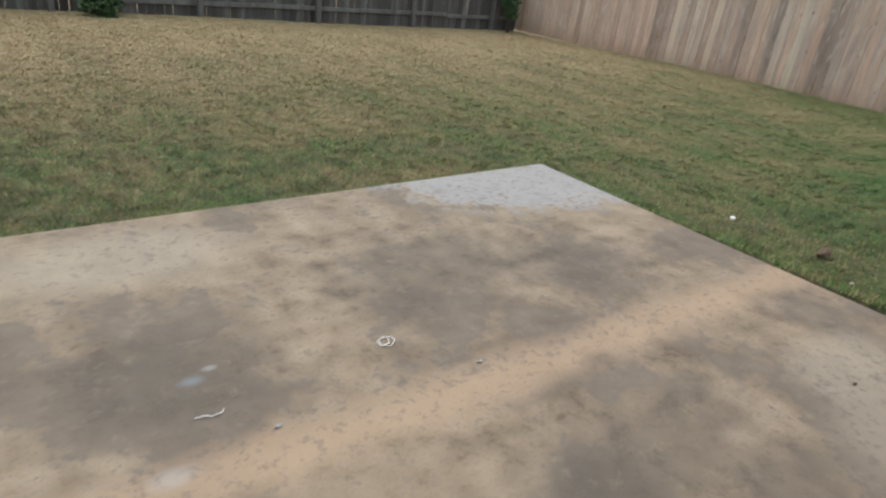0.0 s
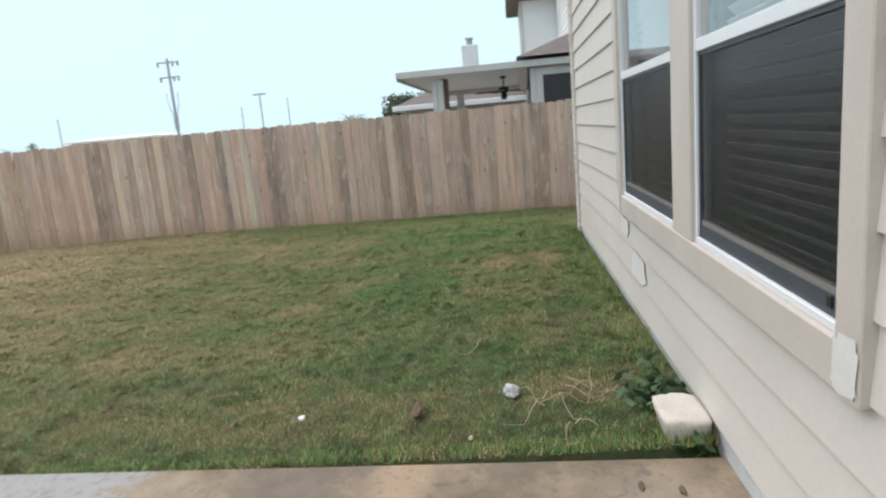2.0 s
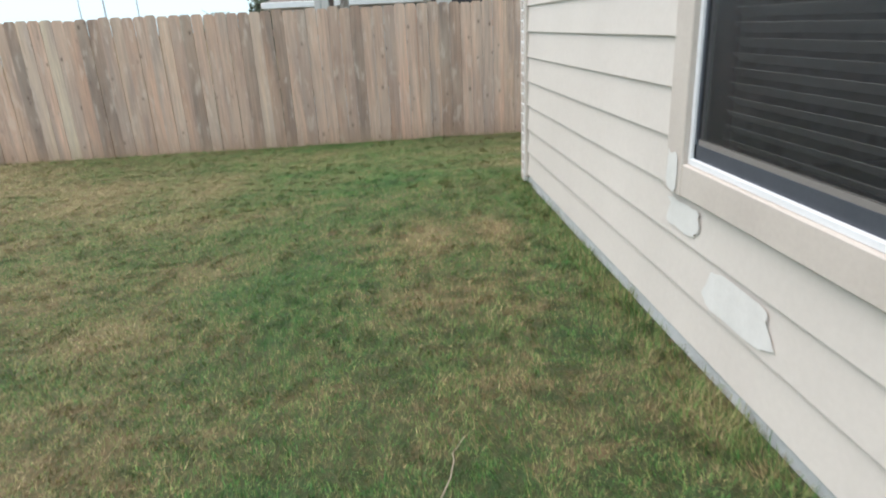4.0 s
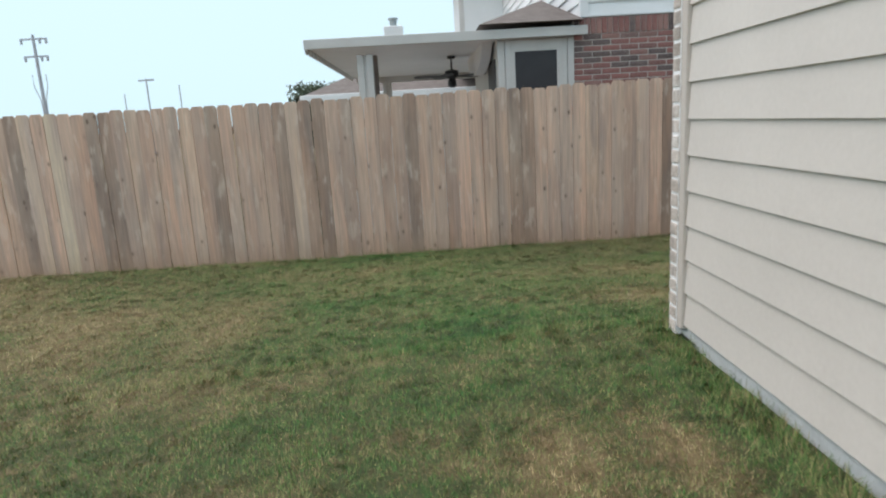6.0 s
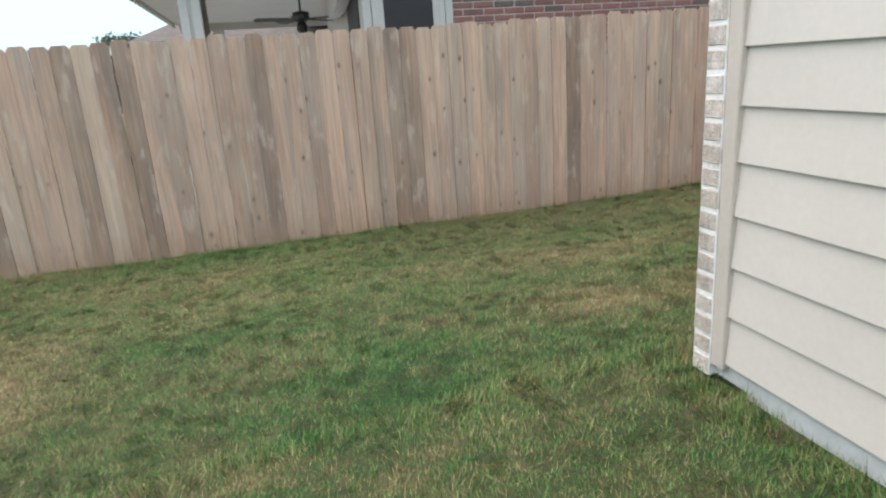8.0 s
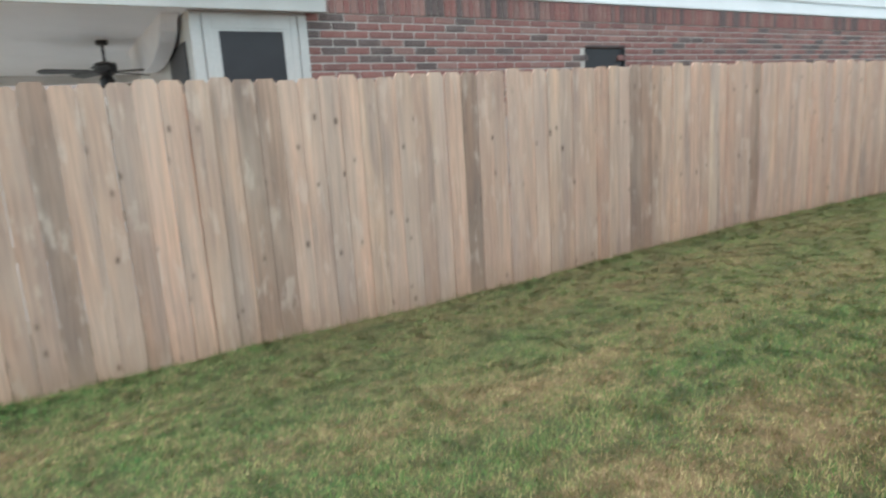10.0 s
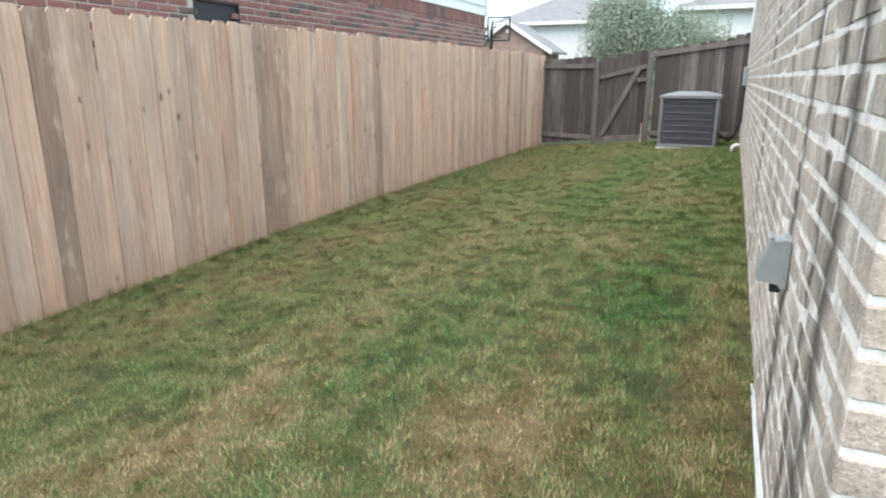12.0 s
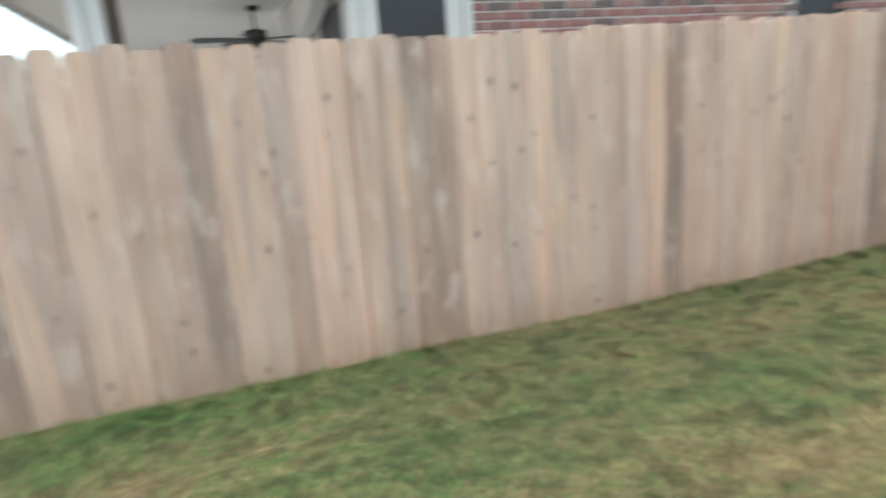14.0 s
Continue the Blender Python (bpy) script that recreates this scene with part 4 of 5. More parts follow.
def twigs():
    rng = random.Random(3)
    t = thing("dry_vine", "pale dry vine stems tangled in the grass", "vine", (-4.2, 0.5, 0.03))
    for k, (x, y, a, n) in enumerate(((-4.15, 0.60, 2.9, 0.40), (-4.18, 0.55, 3.5, 0.35), (-4.1, 0.52, 3.9, 0.30), (-4.3, 0.62, 0.6, 0.28), (-3.62, 1.05, 5.6, 0.40), (-3.95, 0.2, 4.4, 0.3), (-4.42, 0.48, 2.2, 0.26), (-4.0, 0.5, 3.3, 0.3), (-4.05, 0.42, 2.6, 0.28), (-3.9, 0.38, 3.0, 0.34), (-4.12, 0.36, 4.6, 0.2), (-4.2, 0.68, 5.0, 0.3))):
        pts, q = [], Vector((x, y, 0.055))
        for s in range(8):
            pts.append(q.copy())
            a += rng.uniform(-0.35, 0.35)
            q += Vector((math.cos(a), math.sin(a), 0)) * n / 7
            q.z = 0.045 + 0.022 * math.sin(s * 1.3 + k)
        bm = bmesh.new()
        tube(bm, pts, [0.0026 - 0.0002 * s for s in range(8)], 5)
        part("stem", bm, "twig", t)


twigs()


def string_bits():
    rng = random.Random(9)
    for x, y, n, name, label, cat in ((-6.84, 1.617, 0.5, "string", "loop of white string on the patio", "string"), (-7.46, 1.52, 0.14, "string", "short piece of white string on the patio", "string")):
        pts, a, q = [], rng.uniform(0, 6), Vector((x, y, 0.003))
        for s in range(26 if n > 0.3 else 9):
            pts.append(q.copy())
            a += rng.uniform(0.1, 0.9) if n > 0.3 else rng.uniform(-0.7, 0.7)
            q += Vector((math.cos(a), math.sin(a), 0)) * (0.013 if n > 0.3 else 0.012)
            q.z = 0.003 + 0.003 * (s % 3)
        bm = bmesh.new()
        tube(bm, pts, 0.0016, 5)
        solid(name, bm, "white_plastic", label, cat)
    for k, (x, y) in enumerate(((-7.356, 1.375), (-6.625, 1.338), (-5.431, 0.547), (-4.871, 0.199), (-4.84, 0.327))):
        rough_stone("pebble", "small chip of debris on the patio", "debris", "rock" if k < 2 else "bark_chunk", (x, y, 0.004), (0.022 if k < 3 else 0.06, 0.012 if k < 3 else 0.02, 0.012), 4.0 + k)


string_bits()


def leaf_cloud(name, material, centre, radii, count, size, seed, parent=None, label="", category="", clumps=9, upright=False):
    """Many small folded leaves in clumps with an uneven outline."""
    rng = np.random.default_rng(seed)
    cl = rng.normal(0, 1, (clumps, 3))
    cl /= np.linalg.norm(cl, axis=1)[:, None]
    cl *= rng.uniform(0.15, 0.8, (clumps, 1))
    which = rng.integers(0, clumps, count)
    spread = rng.uniform(0.18, 0.42, clumps)[which][:, None]
    p = (cl[which] + np.clip(rng.normal(0, 1, (count, 3)), -1.5, 1.5) * spread) * np.array(radii) + np.array(centre)
    p[:, 2] = np.maximum(p[:, 2], centre[2] - radii[2] * 1.0)
    d1 = rng.normal(0, 1, (count, 3))
    d1 /= np.linalg.norm(d1, axis=1)[:, None]
    d2 = np.cross(d1, rng.normal(0, 1, (count, 3)))
    d2 /= np.linalg.norm(d2, axis=1)[:, None]
    s = size * rng.uniform(0.6, 1.3, (count, 1))
    v = np.empty((count, 4, 3), np.float32)
    v[:, 0], v[:, 1], v[:, 2], v[:, 3] = p - d1 * s, p + d2 * s * 0.45, p + d1 * s, p - d2 * s * 0.45
    me = bpy.data.meshes.new(name)
    me.vertices.add(4 * count)
    me.vertices.foreach_set("co", v.ravel())
    me.loops.add(4 * count)
    me.loops.foreach_set("vertex_index", np.arange(4 * count, dtype=np.int32))
    me.polygons.add(count)
    me.polygons.foreach_set("loop_start", np.arange(0, 4 * count, 4, dtype=np.int32))
    me.update(calc_edges=True)
    me.materials.append(MAT[material])
    if parent:
        return part(name, me, material, parent, label)
    return tagged(new(name, me), label, category, "", "stuff")


def tree(label, x, y, z0, z1, r, material, seed, count=5000, leaf=0.12, name="tree", clumps=14):
    rng = random.Random(seed)
    t = thing(name, label, "tree" if name == "tree" else "shrub", (x, y, z0))
    bm = bmesh.new()
    h = z1 - z0
    tube(bm, [(x, y, z0 - 0.1), (x + 0.02 * h, y, z0 + 0.3 * h), (x - 0.01 * h, y + 0.02 * h, z0 + 0.6 * h), (x, y, z0 + 0.9 * h)], [0.035 * h, 0.028 * h, 0.018 * h, 0.006 * h], 9)
    for k in range(9):
        a, b = rng.uniform(0, 6.28), z0 + h * rng.uniform(0.3, 0.75)
        e = Vector((x + r * 0.75 * math.cos(a), y + r * 0.75 * math.sin(a), b + h * rng.uniform(0.1, 0.25)))
        m = (Vector((x, y, b)) + e) / 2 + Vector((0, 0, 0.02 * h))
        tube(bm, [(x, y, b), m, e], [0.012 * h, 0.008 * h, 0.003 * h], 6)
    part("trunk", bm, "bark", t)
    leaf_cloud("crown", material, (x, y, z0 + 0.62 * h), (r, r, 0.38 * h), count, leaf, seed, t, clumps=clumps)
    return t


leaf_cloud("weed", "leaf_weed", (-4.22, 0.14, 0.05), (0.17, 0.15, 0.075), 190, 0.032, 21, None, "dark green broad-leaved weeds round the limestone block", "weed", 7)
leaf_cloud("weed", "leaf_weed", (-4.5, 0.06, 0.04), (0.2, 0.05, 0.05), 60, 0.03, 23, None, "dark green weeds between the limestone block and the wall", "weed", 5)
leaf_cloud("weed", "leaf_weed", (-4.05, 0.09, 0.06), (0.22, 0.08, 0.06), 90, 0.026, 22, None, "dark green weeds along the foundation", "weed", 5)
tree("dark green shrub in the fence corner", 3.35, 11.95, -0.4, 1.0, 0.24, "leaf_weed", 31, 2600, 0.045, "shrub", 8)
tree("low dark green bush before the old fence", -5.7, 11.75, -0.5, 0.25, 0.4, "leaf_weed", 32, 1600, 0.05, "shrub", 8)
tree("wide pale green tree behind the gate", 3.7, -20.0, -0.3, 3.75, 1.55, "leaf_hazy", 33, 90000, 0.036, "tree", 40)
tree("pale green tree beside the far houses", 2.3, -21.5, -0.3, 3.3, 1.7, "leaf_hazy", 34, 60000, 0.036, "tree", 30)
tree("round dark green tree beyond the neighbour's patio", 21.5, 5.3, -0.3, 2.85, 1.15, "leaf_dark", 35, 14000, 0.075, "tree", 26)
tree("bare-looking small tree far beyond the fence", 42.0, 12.6, -0.3, 3.0, 1.2, "leaf_hazy", 36, 3500, 0.09, "tree", 12)


# ---- the neighbour's house ----
NX, NB0, NB1 = 5.5, -12.45, -0.76


def neighbour_house():
    n = thing("neighbour_house", "two-storey red brick and white siding house behind the fence", "house", (NX + 3, -6, 0))
    bm = bmesh.new()
    add_box(bm, NX + 0.10, 15.8, NB0 + 0.02, -0.9, -0.3, 2.44)
    part("wall", bm, "mortar", n, "pale mortar brick wall core")
    bm = bmesh.new()
    for a, b, c, d in ((NB0, -4.878, -0.3, 2.44), (-4.205, NB1, -0.3, 2.44), (-4.878, -4.205, -0.3, 1.2), (-4.878, -4.205, 1.963, 2.44)):
        add_box(bm, NX + 0.012, NX + 0.098, a, b, c, d)
    part("mortar_bed", bm, "mortar", n)
    bm = bmesh.new()
    add_box(bm, NX + 0.07, 15.75, NB0 + 0.05, -0.92, 2.445, 5.6)
    part("upper_wall", bm, "white_siding", n)
    lap, z = 0.165, 2.47
    part("band_board", box_mesh(NX - 0.01, NX + 0.03, NB0, -0.88, 2.445, 2.47), "white_siding", n)
    while z < 4.7:
        bm = bmesh.new()
        prism(bm, [(NX + 0.068, z), (NX - 0.002, z), (NX + 0.022, z + lap + 0.01), (NX + 0.068, z + lap + 0.01)], 1, NB0 + 0.06, -0.96)
        part("siding_board", bm, "white_siding", n)
        bm = bmesh.new()
        prism(bm, [(-0.919, z), (-0.85, z), (-0.876, z + lap + 0.01), (-0.919, z + lap + 0.01)], 0, NX + 0.08, 15.7)
        part("siding_board", bm, "white_siding", n)
        z += lap
    part("corner_board", box_mesh(NX - 0.02, NX + 0.075, -0.955, -0.845, 2.445, 5.6), "white_siding", n)
    part("corner_board", box_mesh(NX - 0.02, NX + 0.07, NB0 - 0.06, NB0 + 0.05, 2.445, 5.6), "white_siding", n)
    bm = bmesh.new()
    ov = [(NX - 0.45, NB0 - 0.45), (16.2, NB0 - 0.45), (16.2, -0.45), (NX - 0.45, -0.45)]
    lo = [bm.verts.new((x, y, 5.6)) for x, y in ov]
    hi = [bm.verts.new((x, y, 5.72)) for x, y in ov]
    rg = [bm.verts.new((10.8, -9.0, 8.4)), bm.verts.new((10.8, -4.2, 8.4))]
    bm.faces.new(lo[::-1])
    for k in range(4):
        bm.faces.new((lo[k], lo[(k + 1) % 4], hi[(k + 1) % 4], hi[k]))
    bm.faces.new((hi[0], hi[1], rg[0]))
    bm.faces.new((hi[1], hi[2], rg[1], rg[0]))
    bm.faces.new((hi[2], hi[3], rg[1]))
    bm.faces.new((hi[3], hi[0], rg[0], rg[1]))
    part("roof", bm, "shingle", n)
    part("rear_wall", box_mesh(13.2, 15.7, -0.9, 0.2, 2.4, 4.72), "white_siding", n)
    part("corner_board", box_mesh(13.18, 13.3, 0.1, 0.215, 2.4, 4.72), "grey_paint", n)
    part("rear_eave", box_mesh(12.8, 16.1, -0.9, 0.6, 4.72, 4.86, 0.01), "shingle", n)
    w = part("window", box_mesh(NX + 0.03, NX + 0.06, -4.86, -4.22, 1.2, 1.945), "dark_screen", n, "small dark window in the brick wall")
    bm = bmesh.new()
    for a, b, c, d in ((-4.878, -4.86, 1.2, 1.963), (-4.22, -4.205, 1.2, 1.963), (-4.86, -4.22, 1.945, 1.963)):
        add_box(bm, NX + 0.004, NX + 0.07, a, b, c, d)
    part("window_frame", bm, "black_metal", w)
    # ground-floor bay beside the covered patio
    bm = bmesh.new()
    add_box(bm, NX + 0.02, 9.0, -0.9, 0.26, -0.3, 2.3)
    part("bay_wall", bm, "grey_paint", n)
    bm = bmesh.new()
    for a, b in ((-0.76, -0.675), (-0.665, -0.60), (0.09, 0.16), (0.17, 0.26)):
        add_box(bm, NX - 0.012, NX + 0.02, a, b, -0.3, 2.2, 0.004)
    add_box(bm, NX - 0.01, NX + 0.02, -0.60, 0.09, 2.075, 2.2, 0.004)
    part("window_trim", bm, "grey_paint", n)
    w = part("window", box_mesh(NX - 0.002, NX + 0.018, -0.53, 0.03, 0.6, 2.055), "dark_screen", n, "dark screened window beside the patio")
    bm = bmesh.new()
    for a, b, c, d in ((-0.6, -0.53, 0.55, 2.075), (0.03, 0.09, 0.55, 2.075), (-0.53, 0.03, 2.055, 2.075)):
        add_box(bm, NX - 0.008, NX + 0.019, a, b, c, d)
    part("window_frame", bm, "grey_paint", w)
    part("window", box_mesh(5.75, 6.6, 0.262, 0.275, 0.3, 2.0), "dark_screen", n, "dark glazed patio door")
    bm = bmesh.new()
    base = [bm.verts.new(q) for q in ((5.32, 0.5, 2.40), (5.32, -0.86, 2.40), (9.4, -0.86, 2.40), (9.4, 0.5, 2.40))]
    top = [bm.verts.new((7.0, -0.62, 2.93)), bm.verts.new((9.4, -0.62, 2.93))]
    bm.faces.new((base[1], base[0], top[0]))
    bm.faces.new((base[0], base[3], top[1], top[0]))
    bm.faces.new((base[2], base[1], top[0], top[1]))
    bm.faces.new((base[3], base[2], top[1]))
    bm.faces.new(base)
    part("bay_roof", bm, "shingle", n)
    part("vent", box_mesh(NX - 0.03, NX + 0.03, -6.74, -6.64, 2.66, 2.75, 0.006), "white_vinyl", n)
    return n


NEIGHBOUR = neighbour_house()


def patio_cover():
    c = thing("patio_cover", "flat grey patio roof on posts beside the brick house", "patio cover", (7.4, 1.0, -0.3))
    x0, x1, y0, y1 = 5.38, 11.6, -0.74, 2.78
    # Unseen pale slab, added to bounce light up onto the ceiling.
    part("patio_floor", box_mesh(x0 + 0.1, x1, 0.28, y1, -0.5, -0.14, 0.01), "slab", c)
    part("fascia", box_mesh(x0, x0 + 0.03, y0 - 0.18, y1, 2.215, 2.335, 0.004), "grey_paint", c)
    part("ceiling_panel", box_mesh(x0 + 0.03, x1, y0, y1 - 0.06, 2.225, 2.245), "grey_ceiling", c)
    bm = bmesh.new()
    prism(bm, [(y0, 2.25), (y1, 2.25), (y1, 2.33), (y0, 2.33)], 0, x0 + 0.03, x1)
    part("roof_deck", bm, "grey_paint", c)
    bm = bmesh.new()
    k = x0 + 0.1
    while k < x1 - 0.2:
        prism(bm, [(k, 2.27), (k + 0.05, 2.175), (k + 0.2, 2.175), (k + 0.25, 2.27)], 1, y1 - 0.02, y1 + 0.012)
        k += 0.3
    part("scalloped_edge", bm, "grey_paint", c)
    part("beam", box_mesh(x1 - 0.3, x1 - 0.16, y0, y1 - 0.1, 2.10, 2.224, 0.004), "grey_paint", c)
    for x, y, w in ((5.58, 2.02, 0.11), (11.3, 2.02, 0.10)):
        bm = bmesh.new()
        for s in (-1, 1):
            add_box(bm, x - 0.05, x + 0.05, y + s * w * 0.55 - 0.045, y + s * w * 0.55 + 0.045, -0.3, 2.13, 0.006)
        add_box(bm, x - 0.03, x + 0.03, y - 0.02, y + 0.02, -0.3, 2.12)
        part("post", bm, "grey_paint", c)
    part("post", box_mesh(6.6, 6.75, 1.92, 2.10, -0.3, 2.224, 0.006), "shingle", c, "dark brown post")
    bm = bmesh.new()
    arc = [(5.75 + 1.3 * (1 - math.cos(t)), 2.224 - 0.34 * math.sin(t)) for t in np.linspace(0.15, math.pi - 0.15, 13)]
    prism(bm, [(5.7, 2.224)] + arc + [(8.4, 2.224)], 1, 0.30, 0.44)
    part("arched_valance", bm, "grey_ceiling", c)
    f = thing("ceiling_fan", "black ceiling fan under the patio roof", "ceiling fan", (7.4, 0.78, 2.224))
    bm = bmesh.new()
    tube(bm, [(7.4, 0.78, 2.226), (7.4, 0.78, 2.180), (7.4, 0.78, 2.179), (7.4, 0.78, 2.010)], [0.06, 0.06, 0.015, 0.015], 12)
    part("downrod", bm, "black_metal", f)
    bm = bmesh.new()
    tube(bm, [(7.4, 0.78, 2.010), (7.4, 0.78, 1.990), (7.4, 0.78, 1.900), (7.4, 0.78, 1.870)], [0.05, 0.11, 0.11, 0.06], 14)
    part("motor", bm, "black_metal", f)
    bm = bmesh.new()
    tube(bm, [(7.4, 0.78, 1.870), (7.4, 0.78, 1.830), (7.4, 0.78, 1.760), (7.4, 0.78, 1.730)], [0.05, 0.07, 0.075, 0.03], 12)
    part("light_kit", bm, "black_metal", f)
    for k in range(5):
        a = 0.45 + k * 2 * math.pi / 5
        m = pose(7.4, 0.78, 1.910, 0, 0, math.degrees(a)) @ pose(0, 0, 0, 11, 0, 0)
        bm = bmesh.new()
        vs = [bm.verts.new(m @ Vector(q)) for z in (-0.004, 0.004) for q in ((0.1, -0.025, z), (0.2, -0.06, z), (0.58, -0.075, z), (0.63, 0.0, z), (0.58, 0.075, z), (0.2, 0.06, z), (0.1, 0.025, z))]
        bm.faces.new(vs[:7][::-1])
        bm.faces.new(vs[7:])
        for j in range(7):
            bm.faces.new((vs[j], vs[(j + 1) % 7], vs[7 + (j + 1) % 7], vs[7 + j]))
        part("blade", bm, "black_metal", f)


patio_cover()


def hip_house(label, x0, x1, y0, y1, eave, ridge, wall, roof, inset, ground=-0.3, gutter=True, along_y=True):
    h = thing("house", label, "house", ((x0 + x1) / 2, (y0 + y1) / 2, ground))
    part("wall", box_mesh(x0 + 0.4, x1 - 0.4, y0 + 0.4, y1 - 0.4, ground, eave), wall, h)
    bm = bmesh.new()
    lo = [bm.verts.new((x, y, eave)) for x, y in ((x0, y0), (x1, y0), (x1, y1), (x0, y1))]
    if along_y:
        top = [bm.verts.new(((x0 + x1) / 2, y0 + inset, ridge)), bm.verts.new(((x0 + x1) / 2, y1 - inset, ridge))]
        faces = ((0, 1, 4), (1, 2, 5, 4), (2, 3, 5), (3, 0, 4, 5))
    else:
        top = [bm.verts.new((x0 + inset, (y0 + y1) / 2, ridge)), bm.verts.new((x1 - inset, (y0 + y1) / 2, ridge))]
        faces = ((0, 1, 5, 4), (1, 2, 5), (2, 3, 4, 5), (3, 0, 4))
    vs = lo + top
    for q in faces:
        bm.faces.new([vs[k] for k in q])
    bm.faces.new(lo[::-1])
    part("roof", bm, roof, h)
    if gutter:
        for a, b, c, d in ((x0 - 0.06, x0, y0, y1), (x1, x1 + 0.06, y0, y1), (x0, x1, y0 - 0.06, y0), (x0, x1, y1, y1 + 0.06)):
            part("gutter", box_mesh(a, b, c, d, eave - 0.14, eave + 0.02, 0.01), "white_vinyl", h)
    return h


far = hip_house("single-storey house with brown shingle roof and white gutter", 14.0, 21.0, -6.0, 4.4, 2.02, 3.35, "grey_paint", "shingle", 2.6)
part("chimney", box_mesh(17.2, 17.8, 1.7, 2.28, 2.9, 4.12, 0.02), "white_siding", far, "white boxed chimney")
bm = bmesh.new()
tube(bm, [(17.5, 1.99, 4.1), (17.5, 1.99, 4.32), (17.5, 1.99, 4.33), (17.5, 1.99, 4.38), (17.5, 1.99, 4.39)], [0.11, 0.11, 0.15, 0.15, 0.05], 12)
part("flue", bm, "box_grey", far, "grey metal flue cap")

# ---- houses beyond the gate ----
grey = hip_house("two-storey house with grey hip roof and white walls", 6.3, 13.4, -41, -33, 4.0, 5.6, "white_siding", "grey_shingle", 2.6, along_y=False)
pale = hip_house("pale two-storey house with grey hip roof behind the tree", -3.4, 3.6, -38, -30, 4.15, 5.4, "white_siding", "grey_shingle", 2.4, along_y=False)
gb = thing("garage_house", "red brick gabled front with white rake boards", "house", (10.4, -28.3, -0.3))
bm = bmesh.new()
prism(bm, [(8.7, -0.3), (12.2, -0.3), (12.2, 2.5), (10.45, 3.55), (8.7, 2.5)], 1, -30.5, -28.0)
part("wall", bm, "pale_brick", gb)
bm = bmesh.new()
prism(bm, [(8.3, 2.24), (10.45, 3.60), (12.6, 2.24), (12.6, 2.34), (10.45, 3.72), (8.3, 2.34)], 1, -30.6, -27.8)
part("roof", bm, "grey_shingle", gb)
for s in (-1, 1):
    bm = bmesh.new()
    beam(bm, (10.45, -27.78, 3.63), (10.45 + s * 2.15, -27.78, 2.26), 0.05, 0.16)
    part("rake_board", bm, "white_vinyl", gb)
part("gable_light", box_mesh(10.38, 10.52, -27.99, -27.9, 3.18, 3.32, 0.01), "white_plastic", gb)


def basketball_hoop():
    h = thing("basketball_hoop", "black basketball hoop and backboard beyond the fence", "basketball hoop", (9.05, -22, -0.3))
    bm = bmesh.new()
    tube(bm, [(9.1, -22.3, -0.3), (9.1, -22.3, 2.9)], 0.06, 10)
    part("pole", bm, "black_metal", h)
    bm = bmesh.new()
    x0, x1, z0, z1, y = 8.28, 9.12, 2.5, 3.3, -22.0
    for a, b in (((x0, y, z0), (x1, y, z0)), ((x0, y, z1), (x1, y, z1)), ((x0, y, z0), (x0, y, z1)), ((x1, y, z0), (x1, y, z1))):
        beam(bm, a, b, 0.05, 0.05)
    part("board_frame", bm, "black_metal", h)
    bm = bmesh.new()
    for z in (2.55, 2.9, 3.2):
        beam(bm, (9.1, -22.3, z - 0.3), (8.95, -22.05, z), 0.05, 0.05)
    part("bracket", bm, "black_metal", h)
    bm = bmesh.new()
    tube(bm, [(8.7 + 0.2 * math.cos(t), -21.75 + 0.2 * math.sin(t), 2.6) for t in np.linspace(0, 2 * math.pi, 17)], 0.015, 6)
    part("rim", bm, "black_metal", h)


basketball_hoop()


# ---- poles and distance ----
def utility_pole(label, x, y, top, arms, r=0.14, base=-0.3):
    p = thing("utility_pole", label, "utility pole", (x, y, base), group="utility poles beyond the fence")
    bm = bmesh.new()
    tube(bm, [(x, y, base), (x, y, top)], [r, r * 0.7], 10)
    part("pole", bm, "pole", p)
    for z, half in arms:
        bm = bmesh.new()
        beam(bm, (x, y - half, z), (x, y + half, z), 0.09, 0.11)
        part("crossarm", bm, "pole", p)
        for s in (-0.92, -0.45, 0.92):
            bm = bmesh.new()
            tube(bm, [(x, y + s * half, z - 0.34), (x, y + s * half, z - 0.08), (x, y + s * half, z + 0.02)], [0.07, 0.09, 0.04], 7)
            if half > 0.7:
                part("insulator", bm, "pole", p)
            else:
                bm.free()
    return p


tall = utility_pole("tall grey utility pole with two crossarms and hanging conductors", 45, 28.5, 8.75, ((8.45, 0.95), (7.25, 0.85)))
for s in (-0.45, 0.5):
    bm = bmesh.new()
    tube(bm, [(45, 28.5 + s, 6.0), (45, 28.5 + s, 5.2), (45, 28.5 + s * 0.4, 4.2), (45, 28.5 + s * 0.3, 3.0)], 0.03, 6)
    part("conductor", bm, "pole", tall)
utility_pole("thin far utility pole with one crossarm", 45, 21.0, 5.3, ((5.2, 0.55),), 0.07)
utility_pole("thin far utility pole", 45, 22.7, 4.3, (), 0.05)
utility_pole("thin far utility pole", 45, 18.7, 4.75, (), 0.05)
utility_pole("thin far utility pole", 45, 39.2, 4.75, (), 0.06)
shed = hip_house("low white-roofed shed far beyond the fence", 45.0, 52.0, 31.0, 39.0, 2.7, 3.0, "white_siding", "white_siding", 1.0)
tree("small far tree with a round crown", 45.0, 42.0, -0.3, 3.3, 0.55, "leaf_hazy", 41, 2500, 0.06, "tree", 6)
tree("low pale far bushes beyond the fence", 46.0, 48.0, -0.3, 2.6, 2.6, "leaf_hazy", 42, 7000, 0.11, "tree", 14)
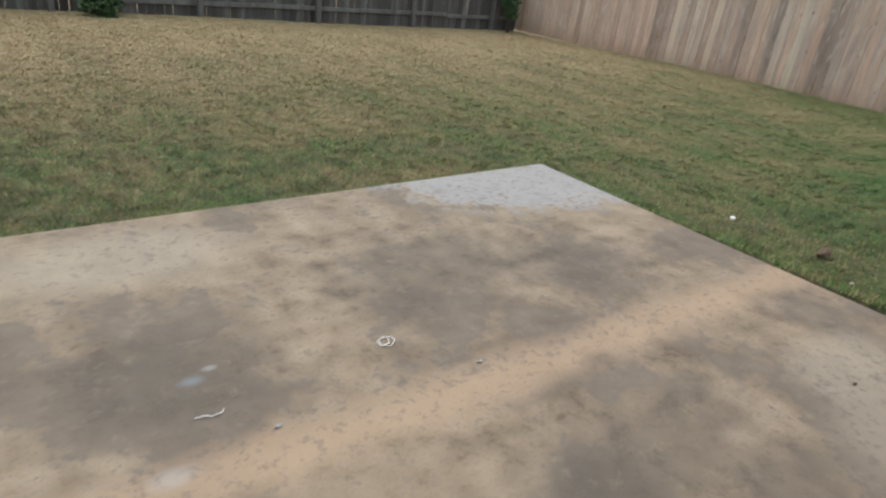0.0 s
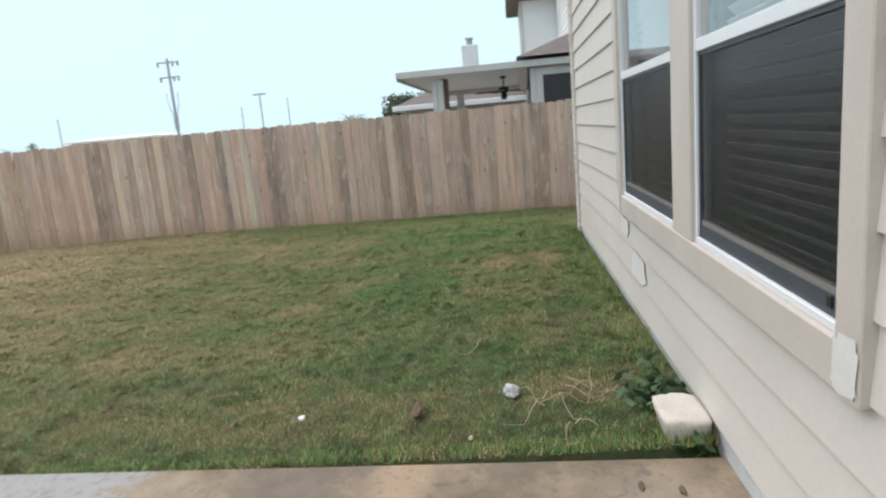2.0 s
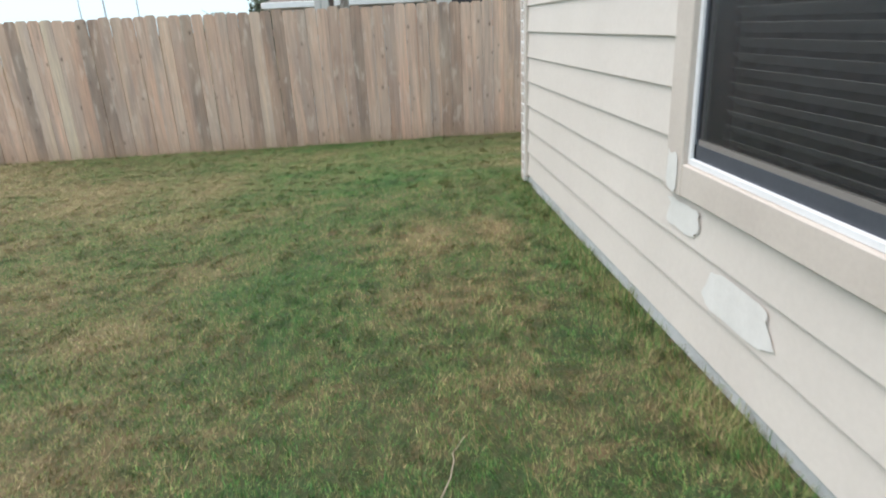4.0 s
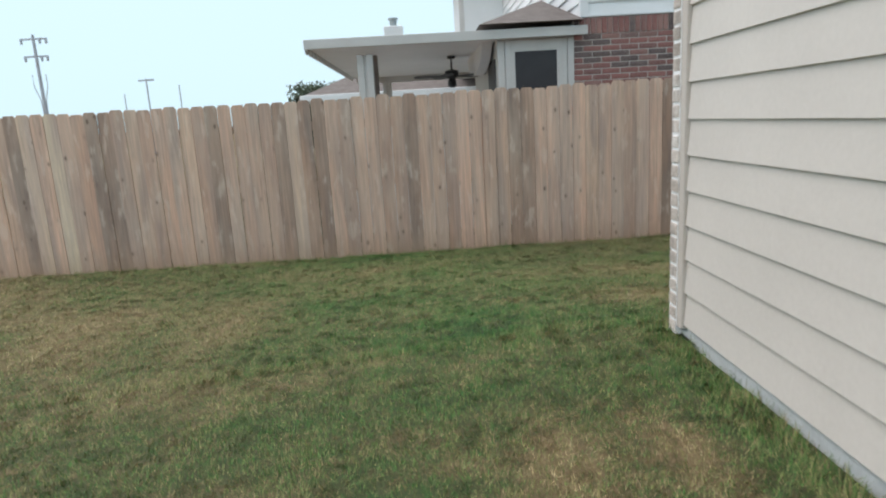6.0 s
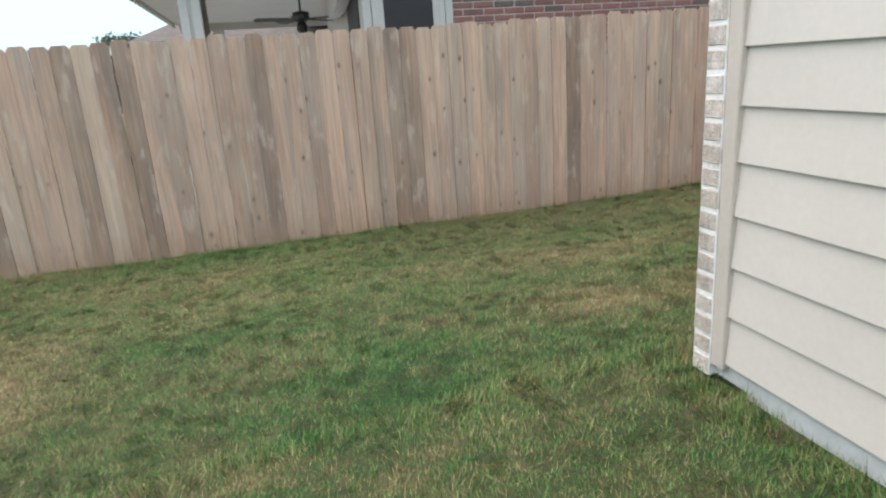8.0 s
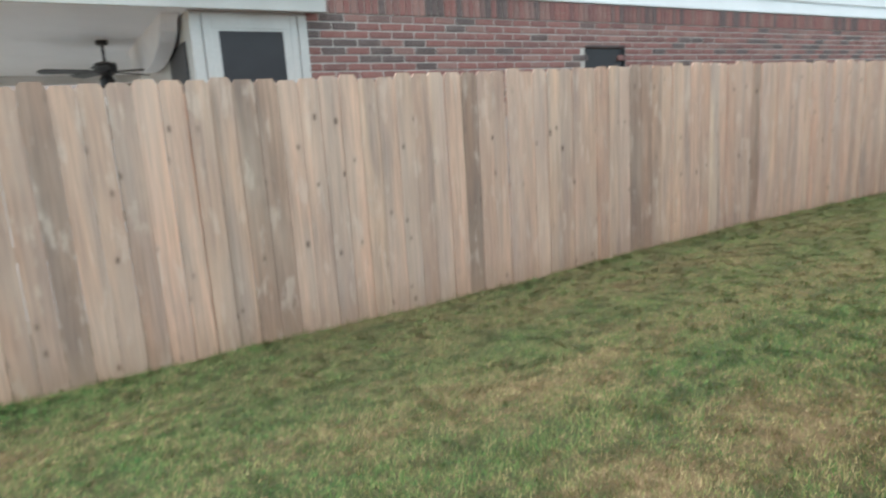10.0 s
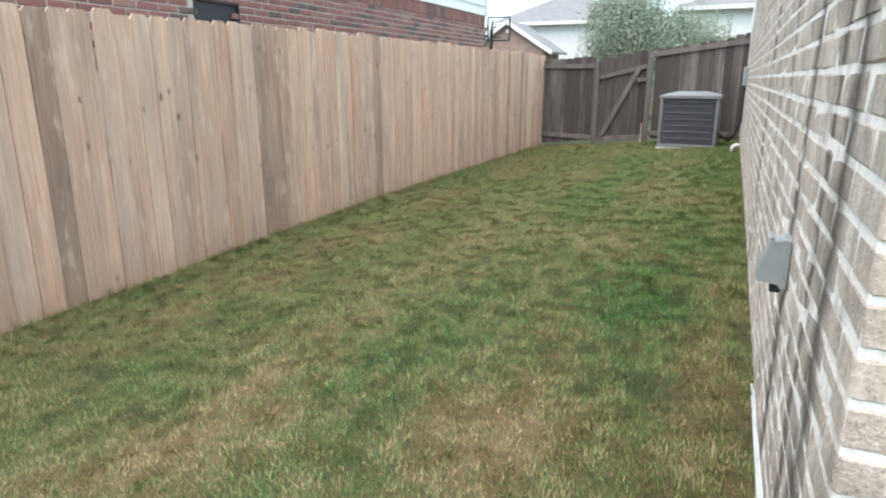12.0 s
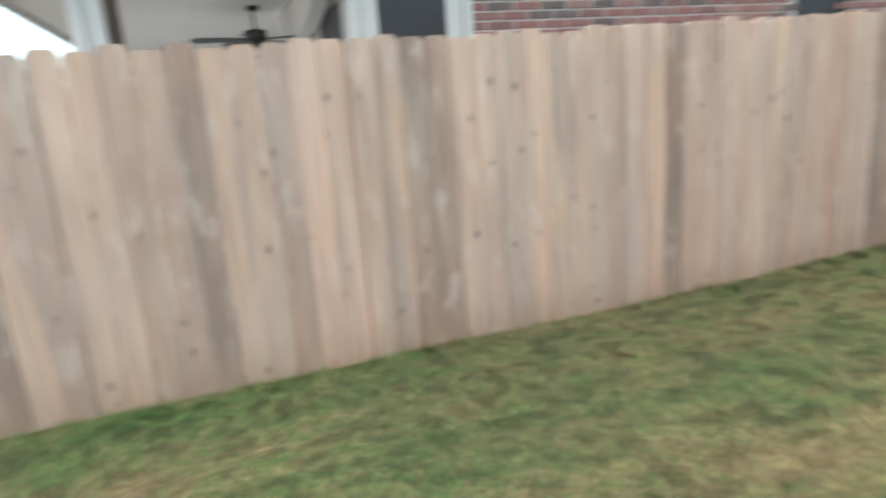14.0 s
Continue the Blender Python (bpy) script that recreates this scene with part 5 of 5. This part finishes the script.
tree("pale far tree beyond the old fence", 45.0, 55.5, -0.3, 3.0, 1.2, "leaf_hazy", 43, 4000, 0.09, "tree", 9)


# ---- bricks, last ----
def brick_mesh(name, lx, ly, lz, material, seed, wear=0.004):
    rng = random.Random(seed)
    bm = bmesh.new()
    vs = add_box(bm, -lx / 2, lx / 2, -ly / 2, ly / 2, -lz / 2, lz / 2)
    bmesh.ops.bevel(bm, geom=list(bm.edges), offset=0.006, segments=1, affect="EDGES")
    for v in bm.verts:
        v.co += Vector((rng.uniform(-wear, wear), rng.uniform(-wear, wear) * 0.6, rng.uniform(-wear, wear) * 0.6))
    return to_mesh(name, bm, material)


def join_copies(name, places, kinds, material, parent):
    """Many bricks beyond the nearest, as one mesh."""
    verts, faces, base = [], [], 0
    for m, k in places:
        me = kinds[k]
        verts += [(m @ v.co)[:] for v in me.vertices]
        faces += [tuple(i + base for i in p.vertices) for p in me.polygons]
        base += len(me.vertices)
    me = bpy.data.meshes.new(name)
    me.from_pydata(verts, [], faces)
    me.materials.append(MAT[material])
    ob = new(name, me)
    ob.parent = parent
    ob.matrix_parent_inverse = Matrix.Translation(-parent.location)
    return tagged(ob, kind="stuff")


def lay_bricks(parent, material, x, y0, y1, z0, z1, length, course, kinds, near, skip=(), wear=0.0):
    rng = random.Random(17)
    rest, row, z = [], 0, z0 + course / 2
    while z + course / 2 <= z1 + 0.001:
        y = y1 - (0 if row % 2 == 0 else length / 2)
        first = True
        while y > y0 + 0.02:
            c = y - length / 2 if not (first and row % 2) else y + length / 2 - length / 4
            if first and row % 2:
                c, k = y1 - length / 4 + 0.0, len(kinds) - 1
                y = y1 - length / 2
            else:
                k = rng.randrange(len(kinds) - 1)
                y -= length
            first = False
            if any(a < c < b and lo < z < hi for a, b, lo, hi in skip):
                continue
            m = pose(x + rng.uniform(-wear, wear), c, z, rng.uniform(-0.4, 0.4), 0, rng.uniform(-0.6, 0.6))
            if near(c, z):
                ob = new("brick", kinds[k])
                ob.parent = parent
                ob.matrix_parent_inverse = Matrix.Translation(-parent.location)
                ob.matrix_basis = m
            else:
                rest.append((m, k))
        row += 1
        z += course
    if rest:
        join_copies("bricks", rest, kinds, material, parent)


tan = [brick_mesh("brick", 0.09, 0.2425, 0.0675, "tan_brick", s, 0.003) for s in range(6)] + [brick_mesh("brick", 0.09, 0.1175, 0.0675, "tan_brick", 9, 0.003)]
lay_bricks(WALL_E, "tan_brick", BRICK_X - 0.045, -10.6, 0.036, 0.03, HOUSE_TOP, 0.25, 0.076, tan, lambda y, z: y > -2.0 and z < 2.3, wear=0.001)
red = [brick_mesh("brick", 0.09, 0.238, 0.064, "red_brick", s + 20, 0.002) for s in range(5)] + [brick_mesh("brick", 0.09, 0.116, 0.064, "red_brick", 29, 0.002)]
lay_bricks(NEIGHBOUR, "red_brick", NX + 0.05, NB0, NB1, 1.1865, 2.2305, 0.25, 0.0745, red, lambda y, z: y > -6.2 and z > 1.35, skip=((-4.86, -4.22, 1.1, 1.96),))
soldier = brick_mesh("brick", 0.10, 0.064, 0.205, "red_brick", 40, 0.002)
for k in range(int((NB1 - NB0) / 0.0745)):
    ob = new("brick", soldier)
    ob.parent = NEIGHBOUR
    ob.matrix_parent_inverse = Matrix.Translation(-NEIGHBOUR.location)
    ob.matrix_basis = pose(NX + 0.048, NB1 - 0.04 - 0.0745 * k, 2.335)
